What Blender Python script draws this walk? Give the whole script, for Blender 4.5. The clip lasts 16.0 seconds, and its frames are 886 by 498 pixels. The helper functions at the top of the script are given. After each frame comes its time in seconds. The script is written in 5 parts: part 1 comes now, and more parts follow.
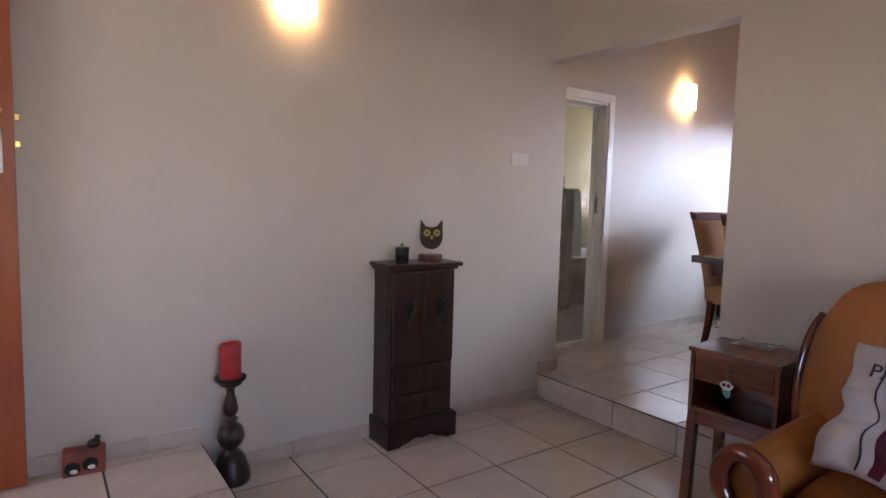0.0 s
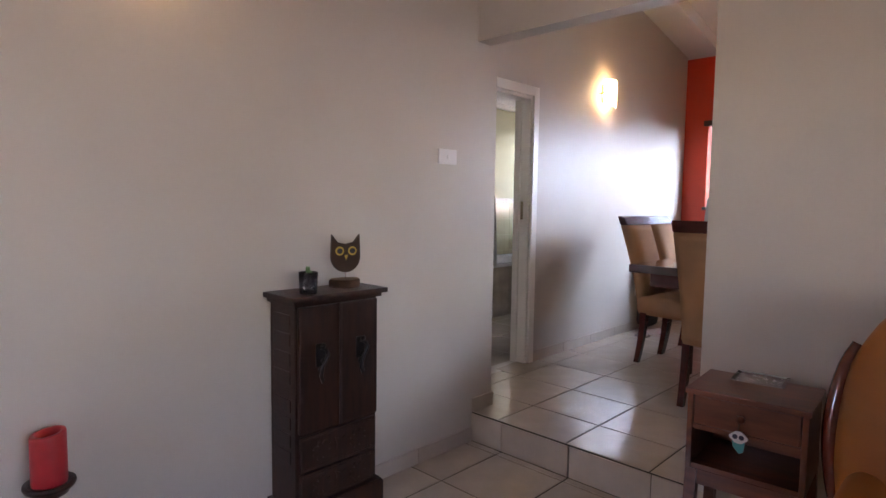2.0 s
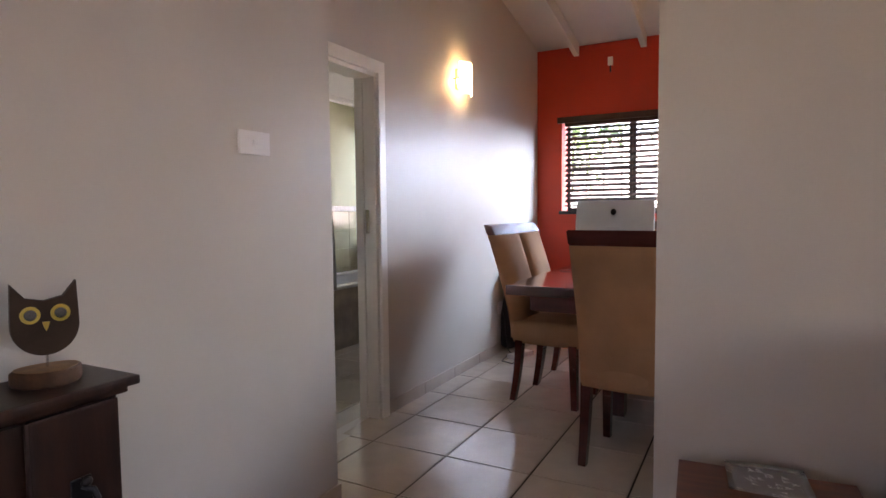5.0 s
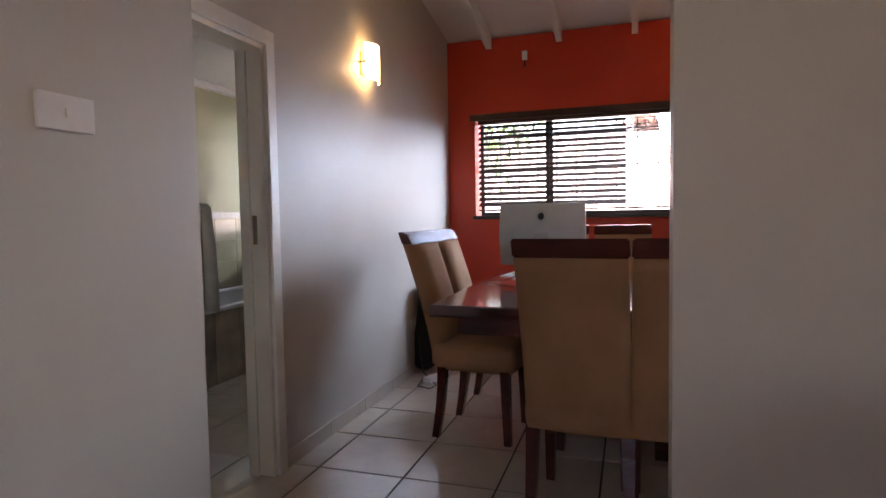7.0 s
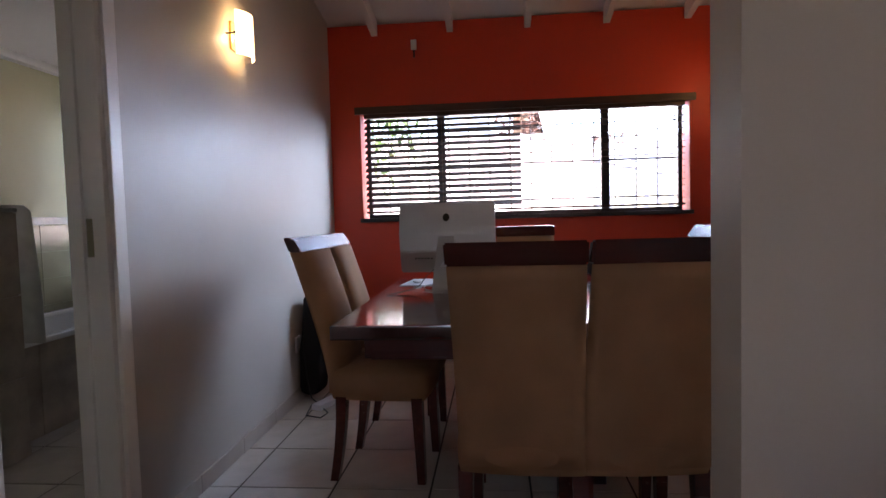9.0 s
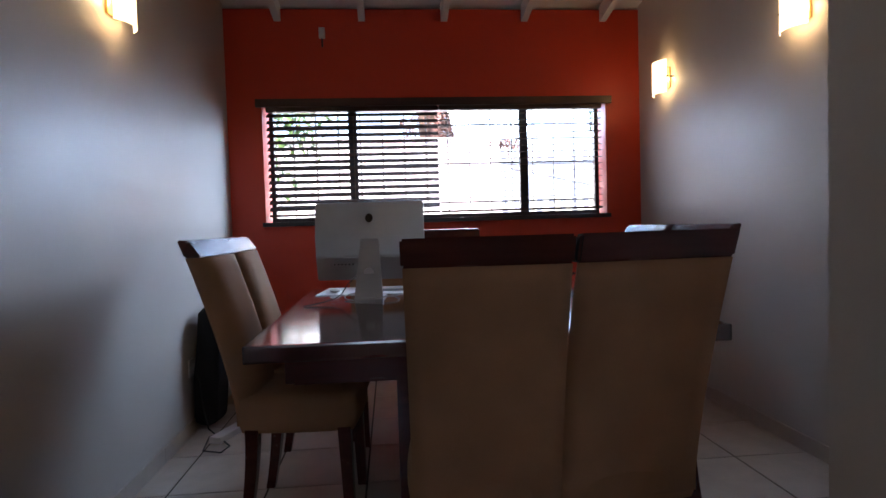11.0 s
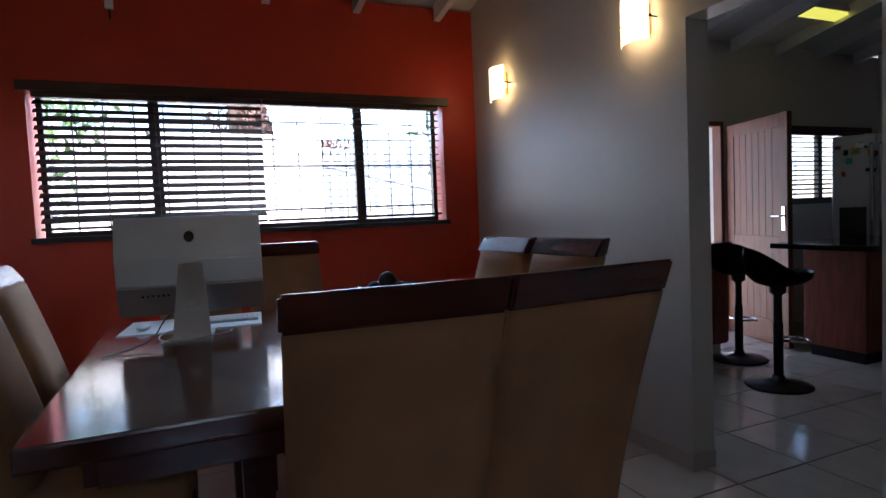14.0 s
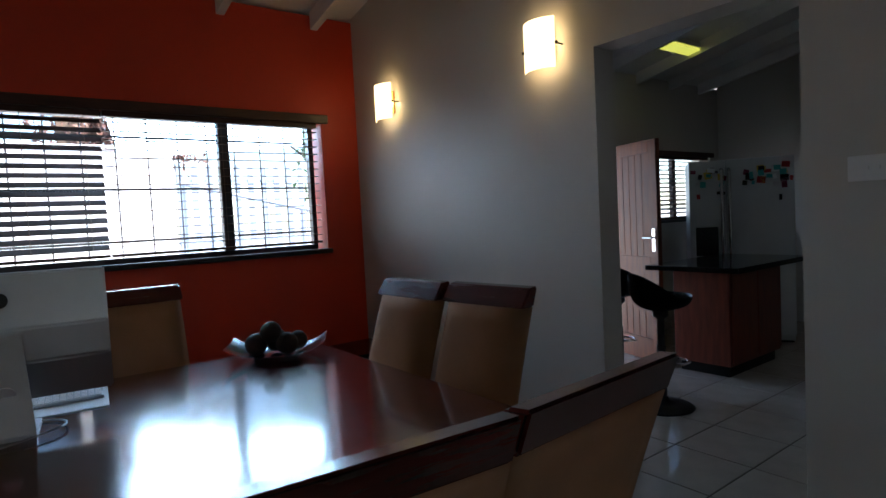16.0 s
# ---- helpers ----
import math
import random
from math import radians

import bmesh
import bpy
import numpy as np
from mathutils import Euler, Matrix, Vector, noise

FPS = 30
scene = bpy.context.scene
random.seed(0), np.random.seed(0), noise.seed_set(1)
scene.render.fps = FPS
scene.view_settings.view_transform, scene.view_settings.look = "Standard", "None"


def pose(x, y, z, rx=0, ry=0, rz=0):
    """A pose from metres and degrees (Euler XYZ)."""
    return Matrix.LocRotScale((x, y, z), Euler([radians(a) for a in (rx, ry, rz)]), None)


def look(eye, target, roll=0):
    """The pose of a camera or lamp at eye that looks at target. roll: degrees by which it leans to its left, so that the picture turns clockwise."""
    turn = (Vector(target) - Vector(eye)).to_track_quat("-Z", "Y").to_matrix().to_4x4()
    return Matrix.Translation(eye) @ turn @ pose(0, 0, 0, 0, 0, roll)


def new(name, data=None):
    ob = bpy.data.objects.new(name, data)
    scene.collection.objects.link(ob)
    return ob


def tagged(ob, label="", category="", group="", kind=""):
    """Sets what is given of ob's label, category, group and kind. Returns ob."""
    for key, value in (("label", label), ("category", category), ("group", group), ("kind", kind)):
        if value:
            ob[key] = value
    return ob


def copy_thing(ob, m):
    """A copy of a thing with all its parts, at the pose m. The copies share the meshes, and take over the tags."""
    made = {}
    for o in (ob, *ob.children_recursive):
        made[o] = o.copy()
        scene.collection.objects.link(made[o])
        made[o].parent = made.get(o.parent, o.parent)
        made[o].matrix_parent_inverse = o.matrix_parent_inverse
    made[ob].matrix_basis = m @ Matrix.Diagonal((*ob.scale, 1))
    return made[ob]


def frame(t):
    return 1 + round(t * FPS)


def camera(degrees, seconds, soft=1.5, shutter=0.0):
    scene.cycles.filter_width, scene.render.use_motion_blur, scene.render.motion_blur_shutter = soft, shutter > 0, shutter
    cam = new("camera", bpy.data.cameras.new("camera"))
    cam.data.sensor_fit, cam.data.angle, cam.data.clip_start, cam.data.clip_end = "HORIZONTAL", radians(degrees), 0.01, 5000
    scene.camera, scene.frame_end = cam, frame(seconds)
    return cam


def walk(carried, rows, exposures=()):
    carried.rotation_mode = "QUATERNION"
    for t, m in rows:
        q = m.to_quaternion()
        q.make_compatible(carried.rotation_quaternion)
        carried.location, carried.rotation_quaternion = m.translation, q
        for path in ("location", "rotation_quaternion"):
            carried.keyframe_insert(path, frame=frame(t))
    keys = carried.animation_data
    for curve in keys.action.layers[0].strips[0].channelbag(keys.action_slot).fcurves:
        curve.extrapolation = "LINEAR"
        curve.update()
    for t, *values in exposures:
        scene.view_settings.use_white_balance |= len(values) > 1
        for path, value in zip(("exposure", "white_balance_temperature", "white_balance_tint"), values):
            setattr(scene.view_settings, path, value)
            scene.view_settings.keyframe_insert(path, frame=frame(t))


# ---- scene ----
cam = camera(74.8, 16.0)
PATH = [
    (0, (0.112, 0.16, 1.338), (1.256, 1.791, 1.16), 1.5),
    (0.5, (0.212, 0.328, 1.342), (1.422, 1.912, 1.169), 1.4),
    (1, (0.3, 0.486, 1.348), (1.573, 2.018, 1.178), 1.3),
    (1.5, (0.364, 0.642, 1.339), (1.705, 2.116, 1.177), 1.1),
    (2, (0.417, 0.821, 1.343), (1.854, 2.204, 1.189), 0.8),
    (2.5, (0.495, 0.93, 1.343), (2.01, 2.227, 1.197), 0.5),
    (3, (0.657, 1.031, 1.346), (2.228, 2.262, 1.205), 0.2),
    (3.5, (0.817, 1.112, 1.355), (2.433, 2.283, 1.216), -0.0),
    (4, (0.938, 1.212, 1.349), (2.602, 2.314, 1.215), -0.2),
    (4.2, (0.991, 1.271, 1.35), (2.677, 2.339, 1.218), -0.3),
    (6.5, (1.551, 1.676, 1.355), (3.421, 2.377, 1.238), -0.9),
    (7, (1.666, 1.761, 1.352), (3.566, 2.375, 1.24), -1.0),
    (7.5, (1.756, 1.856, 1.351), (3.689, 2.354, 1.238), -1.0),
    (8, (1.841, 1.913, 1.334), (3.803, 2.29, 1.227), -1.3),
    (8.5, (1.942, 1.967, 1.351), (3.921, 2.23, 1.236), -1.3),
    (9, (2.054, 2.009, 1.34), (4.043, 2.19, 1.233), -1.6),
    (11.5, (2.424, 2.201, 1.298), (4.401, 1.916, 1.202), -1.9),
    (12, (2.494, 2.222, 1.325), (4.451, 1.828, 1.213), -2.2),
    (12.5, (2.576, 2.236, 1.329), (4.51, 1.739, 1.219), -2.3),
    (13, (2.644, 2.243, 1.352), (4.546, 1.635, 1.237), -2.4),
    (13.5, (2.672, 2.256, 1.372), (4.543, 1.557, 1.256), -2.5),
    (14, (2.738, 2.268, 1.38), (4.569, 1.472, 1.266), -2.5),
    (14.5, (2.827, 2.278, 1.399), (4.606, 1.371, 1.293), -2.7),
    (15, (2.936, 2.277, 1.436), (4.647, 1.247, 1.329), -2.7),
    (15.5, (3.049, 2.267, 1.464), (4.69, 1.129, 1.361), -2.8),
    (16, (3.104, 2.253, 1.516), (4.697, 1.048, 1.41), -2.9),
]
EXPOSURES = [(0.0, 4.25, 6950, 28), (4.0, 4.2, 7050, 28), (6.5, 3.7, 7150, 28), (8.0, 3.25, 7050, 28), (9.0, 3.08, 6750, 28), (11.5, 2.72, 6150, 20), (13.0, 2.55, 6000, 17), (15.0, 2.4, 5850, 12), (16.0, 2.28, 5800, 7)]
walk(cam, [(t, look(eye, target, roll)) for t, eye, target, roll in PATH], EXPOSURES)

# ---- world, sun ----
world = bpy.data.worlds.new("world")
scene.world = world
world.use_nodes = True
wn, wl = world.node_tree.nodes, world.node_tree.links
sky = wn.new("ShaderNodeTexSky")
sky.sky_type = "NISHITA"
sky.sun_disc = False
sky.sun_elevation, sky.sun_rotation = radians(49), radians(235)
wn["Background"].inputs["Strength"].default_value = 0.15
wl.new(sky.outputs[0], wn["Background"].inputs["Color"])
sun_data = bpy.data.lights.new("sun", "SUN")
sun_data.energy, sun_data.angle, sun_data.color = 5.0, radians(0.5), (1.0, 0.95, 0.87)
sun = new("sun", sun_data)
sun.matrix_world = look((-10, -7, 14), (0, 0, 0))

# added lamp outside, beyond the eaves: stands in for sky light through the window
lamp_data = bpy.data.lights.new("sky_fill_lamp", "AREA")
lamp_data.shape, lamp_data.size, lamp_data.size_y = "RECTANGLE", 3.0, 0.8
lamp_data.energy, lamp_data.color = 51.0, (0.54, 0.77, 1.0)
new("sky_fill_lamp", lamp_data).matrix_world = look((7.7, 0.4, 2.55), (5.0, 2.9, 1.1))

# ---- levels and lines of the plan ----
F = 0.168            # upper floor (dining, kitchen, bathroom)
PLAT = 0.175         # entrance platform
YL = 2.93            # living room wall with the cabinet
YD = 3.32            # dining wall with the bathroom door
YK = 0.23            # dining wall towards the kitchen
KT = 0.13            # its thickness
XL = 3.03            # end of the living room wall
XH, XHB = 2.86, 2.97   # wall with the wide opening, front and back face
XO = 6.71            # window wall
YB = -4.75           # kitchen's end wall
XE = -0.81           # entrance wall
YS = -2.6            # living room's end wall
TILE = 0.43


def roof(x):
    return 2.92 + 0.2 * (XO - x) if x >= XH else 2.92 + 0.2 * (XO - XH) - 0.2 * (XH - x)


# ---- materials ----
def mat(name, base, rough=0.6, metal=0.0, vary=0.12, scale=6.0, fine=90.0, bump=0.15, dist=0.002, coat=0.0, piece=0.0, tint=None, stretch=None, spec=0.5):
    """A surface with broad and fine variation of its colour, uneven gloss and relief."""
    m = bpy.data.materials.new(name)
    m.use_nodes = True
    n, l = m.node_tree.nodes, m.node_tree.links
    p = n["Principled BSDF"]
    p.inputs["Metallic"].default_value = metal
    p.inputs["Coat Weight"].default_value = coat
    p.inputs["Coat Roughness"].default_value = 0.1
    p.inputs["Specular IOR Level"].default_value = spec
    tc = n.new("ShaderNodeTexCoord")
    mp = n.new("ShaderNodeMapping")
    l.new(tc.outputs["Object"], mp.inputs["Vector"])
    if stretch:
        mp.inputs["Scale"].default_value = stretch
    a, b = n.new("ShaderNodeTexNoise"), n.new("ShaderNodeTexNoise")
    for t, sc, det in ((a, scale, 5.0), (b, fine, 3.0)):
        t.inputs["Scale"].default_value, t.inputs["Detail"].default_value = sc, det
        l.new(mp.outputs[0], t.inputs["Vector"])
    ramp = n.new("ShaderNodeMapRange")
    ramp.inputs["From Min"].default_value, ramp.inputs["From Max"].default_value = 0.3, 0.7
    l.new(a.outputs["Fac"], ramp.inputs["Value"])
    mix = n.new("ShaderNodeMix")
    mix.data_type = "RGBA"
    dark = tint if tint else tuple(c * (1 - vary) for c in base)
    mix.inputs["A"].default_value = (*dark, 1)
    mix.inputs["B"].default_value = (*[min(1, c * (1 + 0.5 * vary)) for c in base], 1)
    l.new(ramp.outputs[0], mix.inputs["Factor"])
    hsv = n.new("ShaderNodeHueSaturation")
    l.new(mix.outputs["Result"], hsv.inputs["Color"])
    val = n.new("ShaderNodeMath")
    val.operation = "MULTIPLY_ADD"
    val.inputs[1].default_value, val.inputs[2].default_value = 0.5 * vary, 1 - 0.25 * vary
    l.new(b.outputs["Fac"], val.inputs[0])
    out = val.outputs[0]
    if piece:
        info = n.new("ShaderNodeObjectInfo")
        v2 = n.new("ShaderNodeMath")
        v2.operation = "MULTIPLY_ADD"
        v2.inputs[1].default_value, v2.inputs[2].default_value = piece, 1 - piece / 2
        l.new(info.outputs["Random"], v2.inputs[0])
        v3 = n.new("ShaderNodeMath")
        v3.operation = "MULTIPLY"
        l.new(out, v3.inputs[0]), l.new(v2.outputs[0], v3.inputs[1])
        out = v3.outputs[0]
    l.new(out, hsv.inputs["Value"])
    l.new(hsv.outputs[0], p.inputs["Base Color"])
    rr = n.new("ShaderNodeMapRange")
    rr.inputs["To Min"].default_value, rr.inputs["To Max"].default_value = max(0.02, rough * 0.85), min(1, rough * 1.15)
    l.new(a.outputs["Fac"], rr.inputs["Value"])
    l.new(rr.outputs[0], p.inputs["Roughness"])
    if bump:
        bu = n.new("ShaderNodeBump")
        bu.inputs["Strength"].default_value, bu.inputs["Distance"].default_value = bump, dist
        l.new(b.outputs["Fac"], bu.inputs["Height"])
        l.new(bu.outputs[0], p.inputs["Normal"])
    return m


def glass_mat(name, color=(1, 1, 1), rough=0.0, ior=1.45):
    m = bpy.data.materials.new(name)
    m.use_nodes = True
    p = m.node_tree.nodes["Principled BSDF"]
    p.inputs["Base Color"].default_value = (*color, 1)
    p.inputs["Transmission Weight"].default_value = 1
    p.inputs["Roughness"].default_value, p.inputs["IOR"].default_value = rough, ior
    return m


def glow_mat(name, color, strength):
    m = bpy.data.materials.new(name)
    m.use_nodes = True
    p = m.node_tree.nodes["Principled BSDF"]
    p.inputs["Base Color"].default_value = (0.8, 0.75, 0.65, 1)
    p.inputs["Roughness"].default_value = 0.4
    p.inputs["Emission Color"].default_value, p.inputs["Emission Strength"].default_value = (*color, 1), strength
    return m


M_WALL = mat("wall_paint", (0.55, 0.503, 0.452), 0.42, vary=0.06, scale=1.6, fine=160, bump=0.12, dist=0.0015)
M_ORANGE = mat("orange_wall_paint", (0.62, 0.045, 0.011), 0.5, vary=0.08, scale=1.8, fine=150, bump=0.12, dist=0.0015)
M_CEIL = mat("ceiling_paint", (0.74, 0.71, 0.68), 0.7, vary=0.04, scale=2, fine=60, bump=0.05)
M_TRIM = mat("white_gloss_paint", (0.9, 0.87, 0.82), 0.35, vary=0.02, scale=5, fine=60, bump=0.06)
M_TILE = mat("cream_floor_tile", (0.6, 0.52, 0.44), 0.12, vary=0.1, scale=7, fine=70, bump=0.05, dist=0.001, piece=0.06)
M_SKIRT = mat("cream_skirting_tile", (0.5, 0.43, 0.37), 0.3, vary=0.1, scale=7, fine=70, bump=0.05, piece=0.06)
M_GROUT = mat("dark_grout", (0.04, 0.028, 0.022), 0.9, vary=0.3, scale=20, bump=0.3)
M_MAHOG = mat("dark_red_mahogany", (0.08, 0.016, 0.011), 0.26, vary=0.3, scale=4, fine=60, bump=0.08, dist=0.001, coat=0.3, stretch=(8, 1, 8), tint=(0.055, 0.011, 0.008))
M_TABLE = mat("polished_mahogany", (0.075, 0.014, 0.012), 0.16, vary=0.45, scale=4, fine=60, bump=0.04, dist=0.0008, coat=1.0, spec=0.8, stretch=(7, 1, 7), tint=(0.04, 0.007, 0.007))
M_SUEDE = mat("tan_suede", (0.38, 0.205, 0.11), 0.85, vary=0.18, scale=5, fine=260, bump=0.25, dist=0.001, spec=0.2)
M_DARKWOOD = mat("dark_carved_wood", (0.034, 0.013, 0.008), 0.34, vary=0.5, scale=6, fine=80, bump=0.3, dist=0.002, stretch=(7, 7, 1), tint=(0.014, 0.006, 0.005), spec=0.4)
M_OWLWOOD = mat("painted_owl_wood", (0.04, 0.02, 0.012), 0.55, vary=0.4, scale=12, fine=120, bump=0.15, spec=0.2)
M_BARKWOOD = mat("log_slice_bark", (0.09, 0.045, 0.025), 0.9, vary=0.5, scale=25, fine=120, bump=0.6, dist=0.004)
M_LOGTOP = mat("log_slice_face", (0.28, 0.17, 0.09), 0.7, vary=0.3, scale=30, fine=120, bump=0.1)
M_YELLOW = mat("yellow_paint", (0.62, 0.43, 0.06), 0.5, vary=0.1)
M_BLACK = mat("black_gloss", (0.012, 0.011, 0.011), 0.25, vary=0.2, scale=10, bump=0.03)
M_IRON = mat("black_iron", (0.03, 0.028, 0.03), 0.35, metal=0.7, vary=0.3, scale=25, fine=120, bump=0.3)
M_REDWAX = mat("red_candle_wax", (0.42, 0.02, 0.025), 0.42, vary=0.2, scale=12, fine=60, bump=0.1)
M_ORWOOD = mat("orange_varnished_wood", (0.27, 0.06, 0.014), 0.36, vary=0.35, scale=4, fine=60, bump=0.08, coat=0.15, stretch=(8, 8, 0.8), tint=(0.24, 0.045, 0.012))
M_DOORWOOD = mat("brown_door_wood", (0.17, 0.042, 0.012), 0.5, vary=0.35, scale=4, fine=60, bump=0.12, stretch=(8, 8, 0.8), tint=(0.11, 0.026, 0.009))
M_STAND = mat("red_brown_table_wood", (0.17, 0.055, 0.024), 0.34, vary=0.35, scale=5, fine=70, bump=0.08, coat=0.2, stretch=(7, 1, 7), tint=(0.1, 0.03, 0.014))
M_LEATHER = mat("tan_leather", (0.36, 0.125, 0.028), 0.42, vary=0.22, scale=4, fine=220, bump=0.3, dist=0.0012)
M_TRIMWOOD = mat("glossy_chair_wood", (0.14, 0.024, 0.01), 0.14, vary=0.3, scale=6, fine=60, bump=0.03, coat=0.6)
M_CUSHION = mat("pale_cushion_cloth", (0.52, 0.49, 0.52), 0.9, vary=0.12, scale=9, fine=320, bump=0.3)
M_PLUM = mat("plum_print", (0.2, 0.035, 0.08), 0.9, vary=0.15, fine=320, bump=0.2)
M_INK = mat("dark_print", (0.06, 0.055, 0.09), 0.9, vary=0.15, fine=300, bump=0.1)
M_CHROME = mat("chrome", (0.75, 0.75, 0.76), 0.14, metal=1.0, vary=0.06, scale=30, bump=0.02)
M_BRASS = mat("brass", (0.7, 0.48, 0.18), 0.25, metal=1.0, vary=0.1, scale=30, bump=0.04)
M_PLASTIC = mat("white_plastic", (0.74, 0.71, 0.7), 0.35, vary=0.03, scale=20, bump=0.02)
M_ALU = mat("brushed_aluminium", (0.45, 0.45, 0.46), 0.36, metal=0.85, vary=0.05, scale=8, fine=240, bump=0.03)
M_BRICK = mat("red_clay_brick", (0.22, 0.06, 0.04), 0.85, vary=0.35, scale=14, fine=150, bump=0.5, dist=0.003)
M_SOIL = mat("dark_soil", (0.02, 0.014, 0.01), 0.95, vary=0.4, scale=40, bump=0.6, dist=0.004)
M_LEAF = mat("succulent_leaf", (0.1, 0.24, 0.06), 0.5, vary=0.3, scale=30, bump=0.1)
M_TREE = mat("garden_foliage", (0.055, 0.12, 0.025), 0.6, vary=0.6, scale=3, fine=30, bump=0.1, tint=(0.03, 0.06, 0.015))
M_REDLEAF = mat("reddish_shrub_leaf", (0.16, 0.08, 0.06), 0.6, vary=0.5, scale=3, fine=30, bump=0.1)
M_BARK = mat("tree_bark", (0.12, 0.08, 0.055), 0.9, vary=0.4, scale=9, fine=60, bump=0.6, dist=0.01)
M_GLASS = glass_mat("clear_glass")
M_DISH = glass_mat("pale_green_glass_dish", (0.78, 0.88, 0.8), 0.35)
M_BLIND = mat("dark_blind_slat", (0.06, 0.03, 0.021), 0.6, vary=0.35, scale=5, fine=90, bump=0.06, stretch=(8, 1, 8), piece=0.3, spec=0.25)
M_PELMET = mat("dark_pelmet_wood", (0.06, 0.022, 0.014), 0.4, vary=0.35, scale=5, fine=90, bump=0.06, stretch=(8, 1, 8))
M_FRAME = mat("dark_window_frame", (0.03, 0.026, 0.028), 0.35, metal=0.3, vary=0.2, scale=10, bump=0.04)
M_CORD = mat("blind_cord", (0.16, 0.1, 0.07), 0.8, vary=0.1)
M_BARS = mat("burglar_bar_paint", (0.05, 0.045, 0.045), 0.5, vary=0.2, scale=20)
M_OUTWALL = mat("white_garden_wall", (0.8, 0.8, 0.79), 0.8, vary=0.08, scale=1.5, fine=60, bump=0.3, dist=0.004)
M_PALI = mat("pale_palisade_paint", (0.2, 0.25, 0.33), 0.5, vary=0.1)
M_PAVE = mat("garden_paving", (0.36, 0.34, 0.31), 0.85, vary=0.2, scale=2, fine=40, bump=0.4, dist=0.006)
M_EXT = mat("outside_plaster", (0.6, 0.54, 0.46), 0.8, vary=0.1, scale=2, fine=60, bump=0.3)
M_ROOF = mat("roof_sheet", (0.2, 0.12, 0.1), 0.6, vary=0.15)
M_BATHTILE = mat("olive_wall_tile", (0.36, 0.31, 0.19), 0.25, vary=0.1, scale=6, bump=0.04, piece=0.06)
M_BROWNTILE = mat("brown_bath_panel_tile", (0.42, 0.34, 0.26), 0.3, vary=0.3, scale=6, fine=60, bump=0.06, piece=0.1)
M_BORDER = mat("grey_border_tile", (0.4, 0.38, 0.35), 0.3, vary=0.25, scale=20, bump=0.05)
M_BATHPAINT = mat("khaki_wall_paint", (0.47, 0.44, 0.27), 0.6, vary=0.05, scale=2, bump=0.08)
M_BATH = mat("white_enamel", (0.8, 0.79, 0.76), 0.12, vary=0.02, scale=10, bump=0.01)
M_TOWEL = mat("white_towel", (0.72, 0.69, 0.63), 0.95, vary=0.1, scale=15, fine=300, bump=0.6, dist=0.003)
M_GRANITE = mat("black_granite", (0.014, 0.013, 0.014), 0.07, vary=0.6, scale=120, fine=300, bump=0.0)
M_KCAB = mat("red_brown_kitchen_wood", (0.2, 0.045, 0.022), 0.4, vary=0.35, scale=4, fine=60, bump=0.06, stretch=(8, 8, 1), tint=(0.13, 0.028, 0.015))
M_STEEL = mat("fridge_steel", (0.55, 0.56, 0.57), 0.35, metal=0.45, vary=0.05, scale=4, fine=200, bump=0.02)
M_RUBBER = mat("black_cable", (0.015, 0.015, 0.016), 0.55, vary=0.2)
M_GREYCABLE = mat("pale_cable", (0.35, 0.34, 0.33), 0.5, vary=0.1)
M_BAG = mat("black_cloth_bag", (0.016, 0.013, 0.014), 0.85, vary=0.3, scale=8, fine=200, bump=0.4, dist=0.003)
M_BALL = mat("dark_woven_ball", (0.05, 0.028, 0.022), 0.75, vary=0.5, scale=30, fine=80, bump=0.7, dist=0.004)
M_PAPER = mat("white_paper", (0.75, 0.76, 0.78), 0.6, vary=0.03)
M_TEAL = mat("teal_enamel", (0.06, 0.36, 0.36), 0.35, vary=0.1)
M_SHADE = glow_mat("lit_glass_shade", (1.0, 0.7, 0.32), 0.5)
M_TUBE = glow_mat("lit_diffuser", (0.95, 0.9, 0.12), 0.16)


# ---- building helpers ----
def box(bm, x0, x1, y0, y1, z0, z1, bevel=0.0, m=None):
    vs = [bm.verts.new((x, y, z)) for x in (x0, x1) for y in (y0, y1) for z in (z0, z1)]
    fs = [bm.faces.new([vs[i] for i in q]) for q in ((0, 1, 3, 2), (4, 6, 7, 5), (0, 4, 5, 1), (2, 3, 7, 6), (0, 2, 6, 4), (1, 5, 7, 3))]
    if bevel:
        es = list({e for f in fs for e in f.edges})
        made = bmesh.ops.bevel(bm, geom=es, offset=bevel, segments=2, profile=0.7, affect="EDGES", clamp_overlap=True)
        vs = list({v for f in made["faces"] for v in f.verts} | {v for v in vs if v.is_valid})
    if m is not None:
        bmesh.ops.transform(bm, matrix=m, verts=vs)
    return vs


def prism(bm, pts, lo, hi, axis="y"):
    """The outline pts, in the two other axes, drawn out from lo to hi."""
    def at(p, v):
        return {"x": (v, *p), "y": (p[0], v, p[1]), "z": (*p, v)}[axis]
    a, b = [bm.verts.new(at(p, lo)) for p in pts], [bm.verts.new(at(p, hi)) for p in pts]
    n = len(pts)
    bm.faces.new(a), bm.faces.new(b[::-1])
    for i in range(n):
        bm.faces.new((a[i], b[i], b[(i + 1) % n], a[(i + 1) % n]))
    return a + b


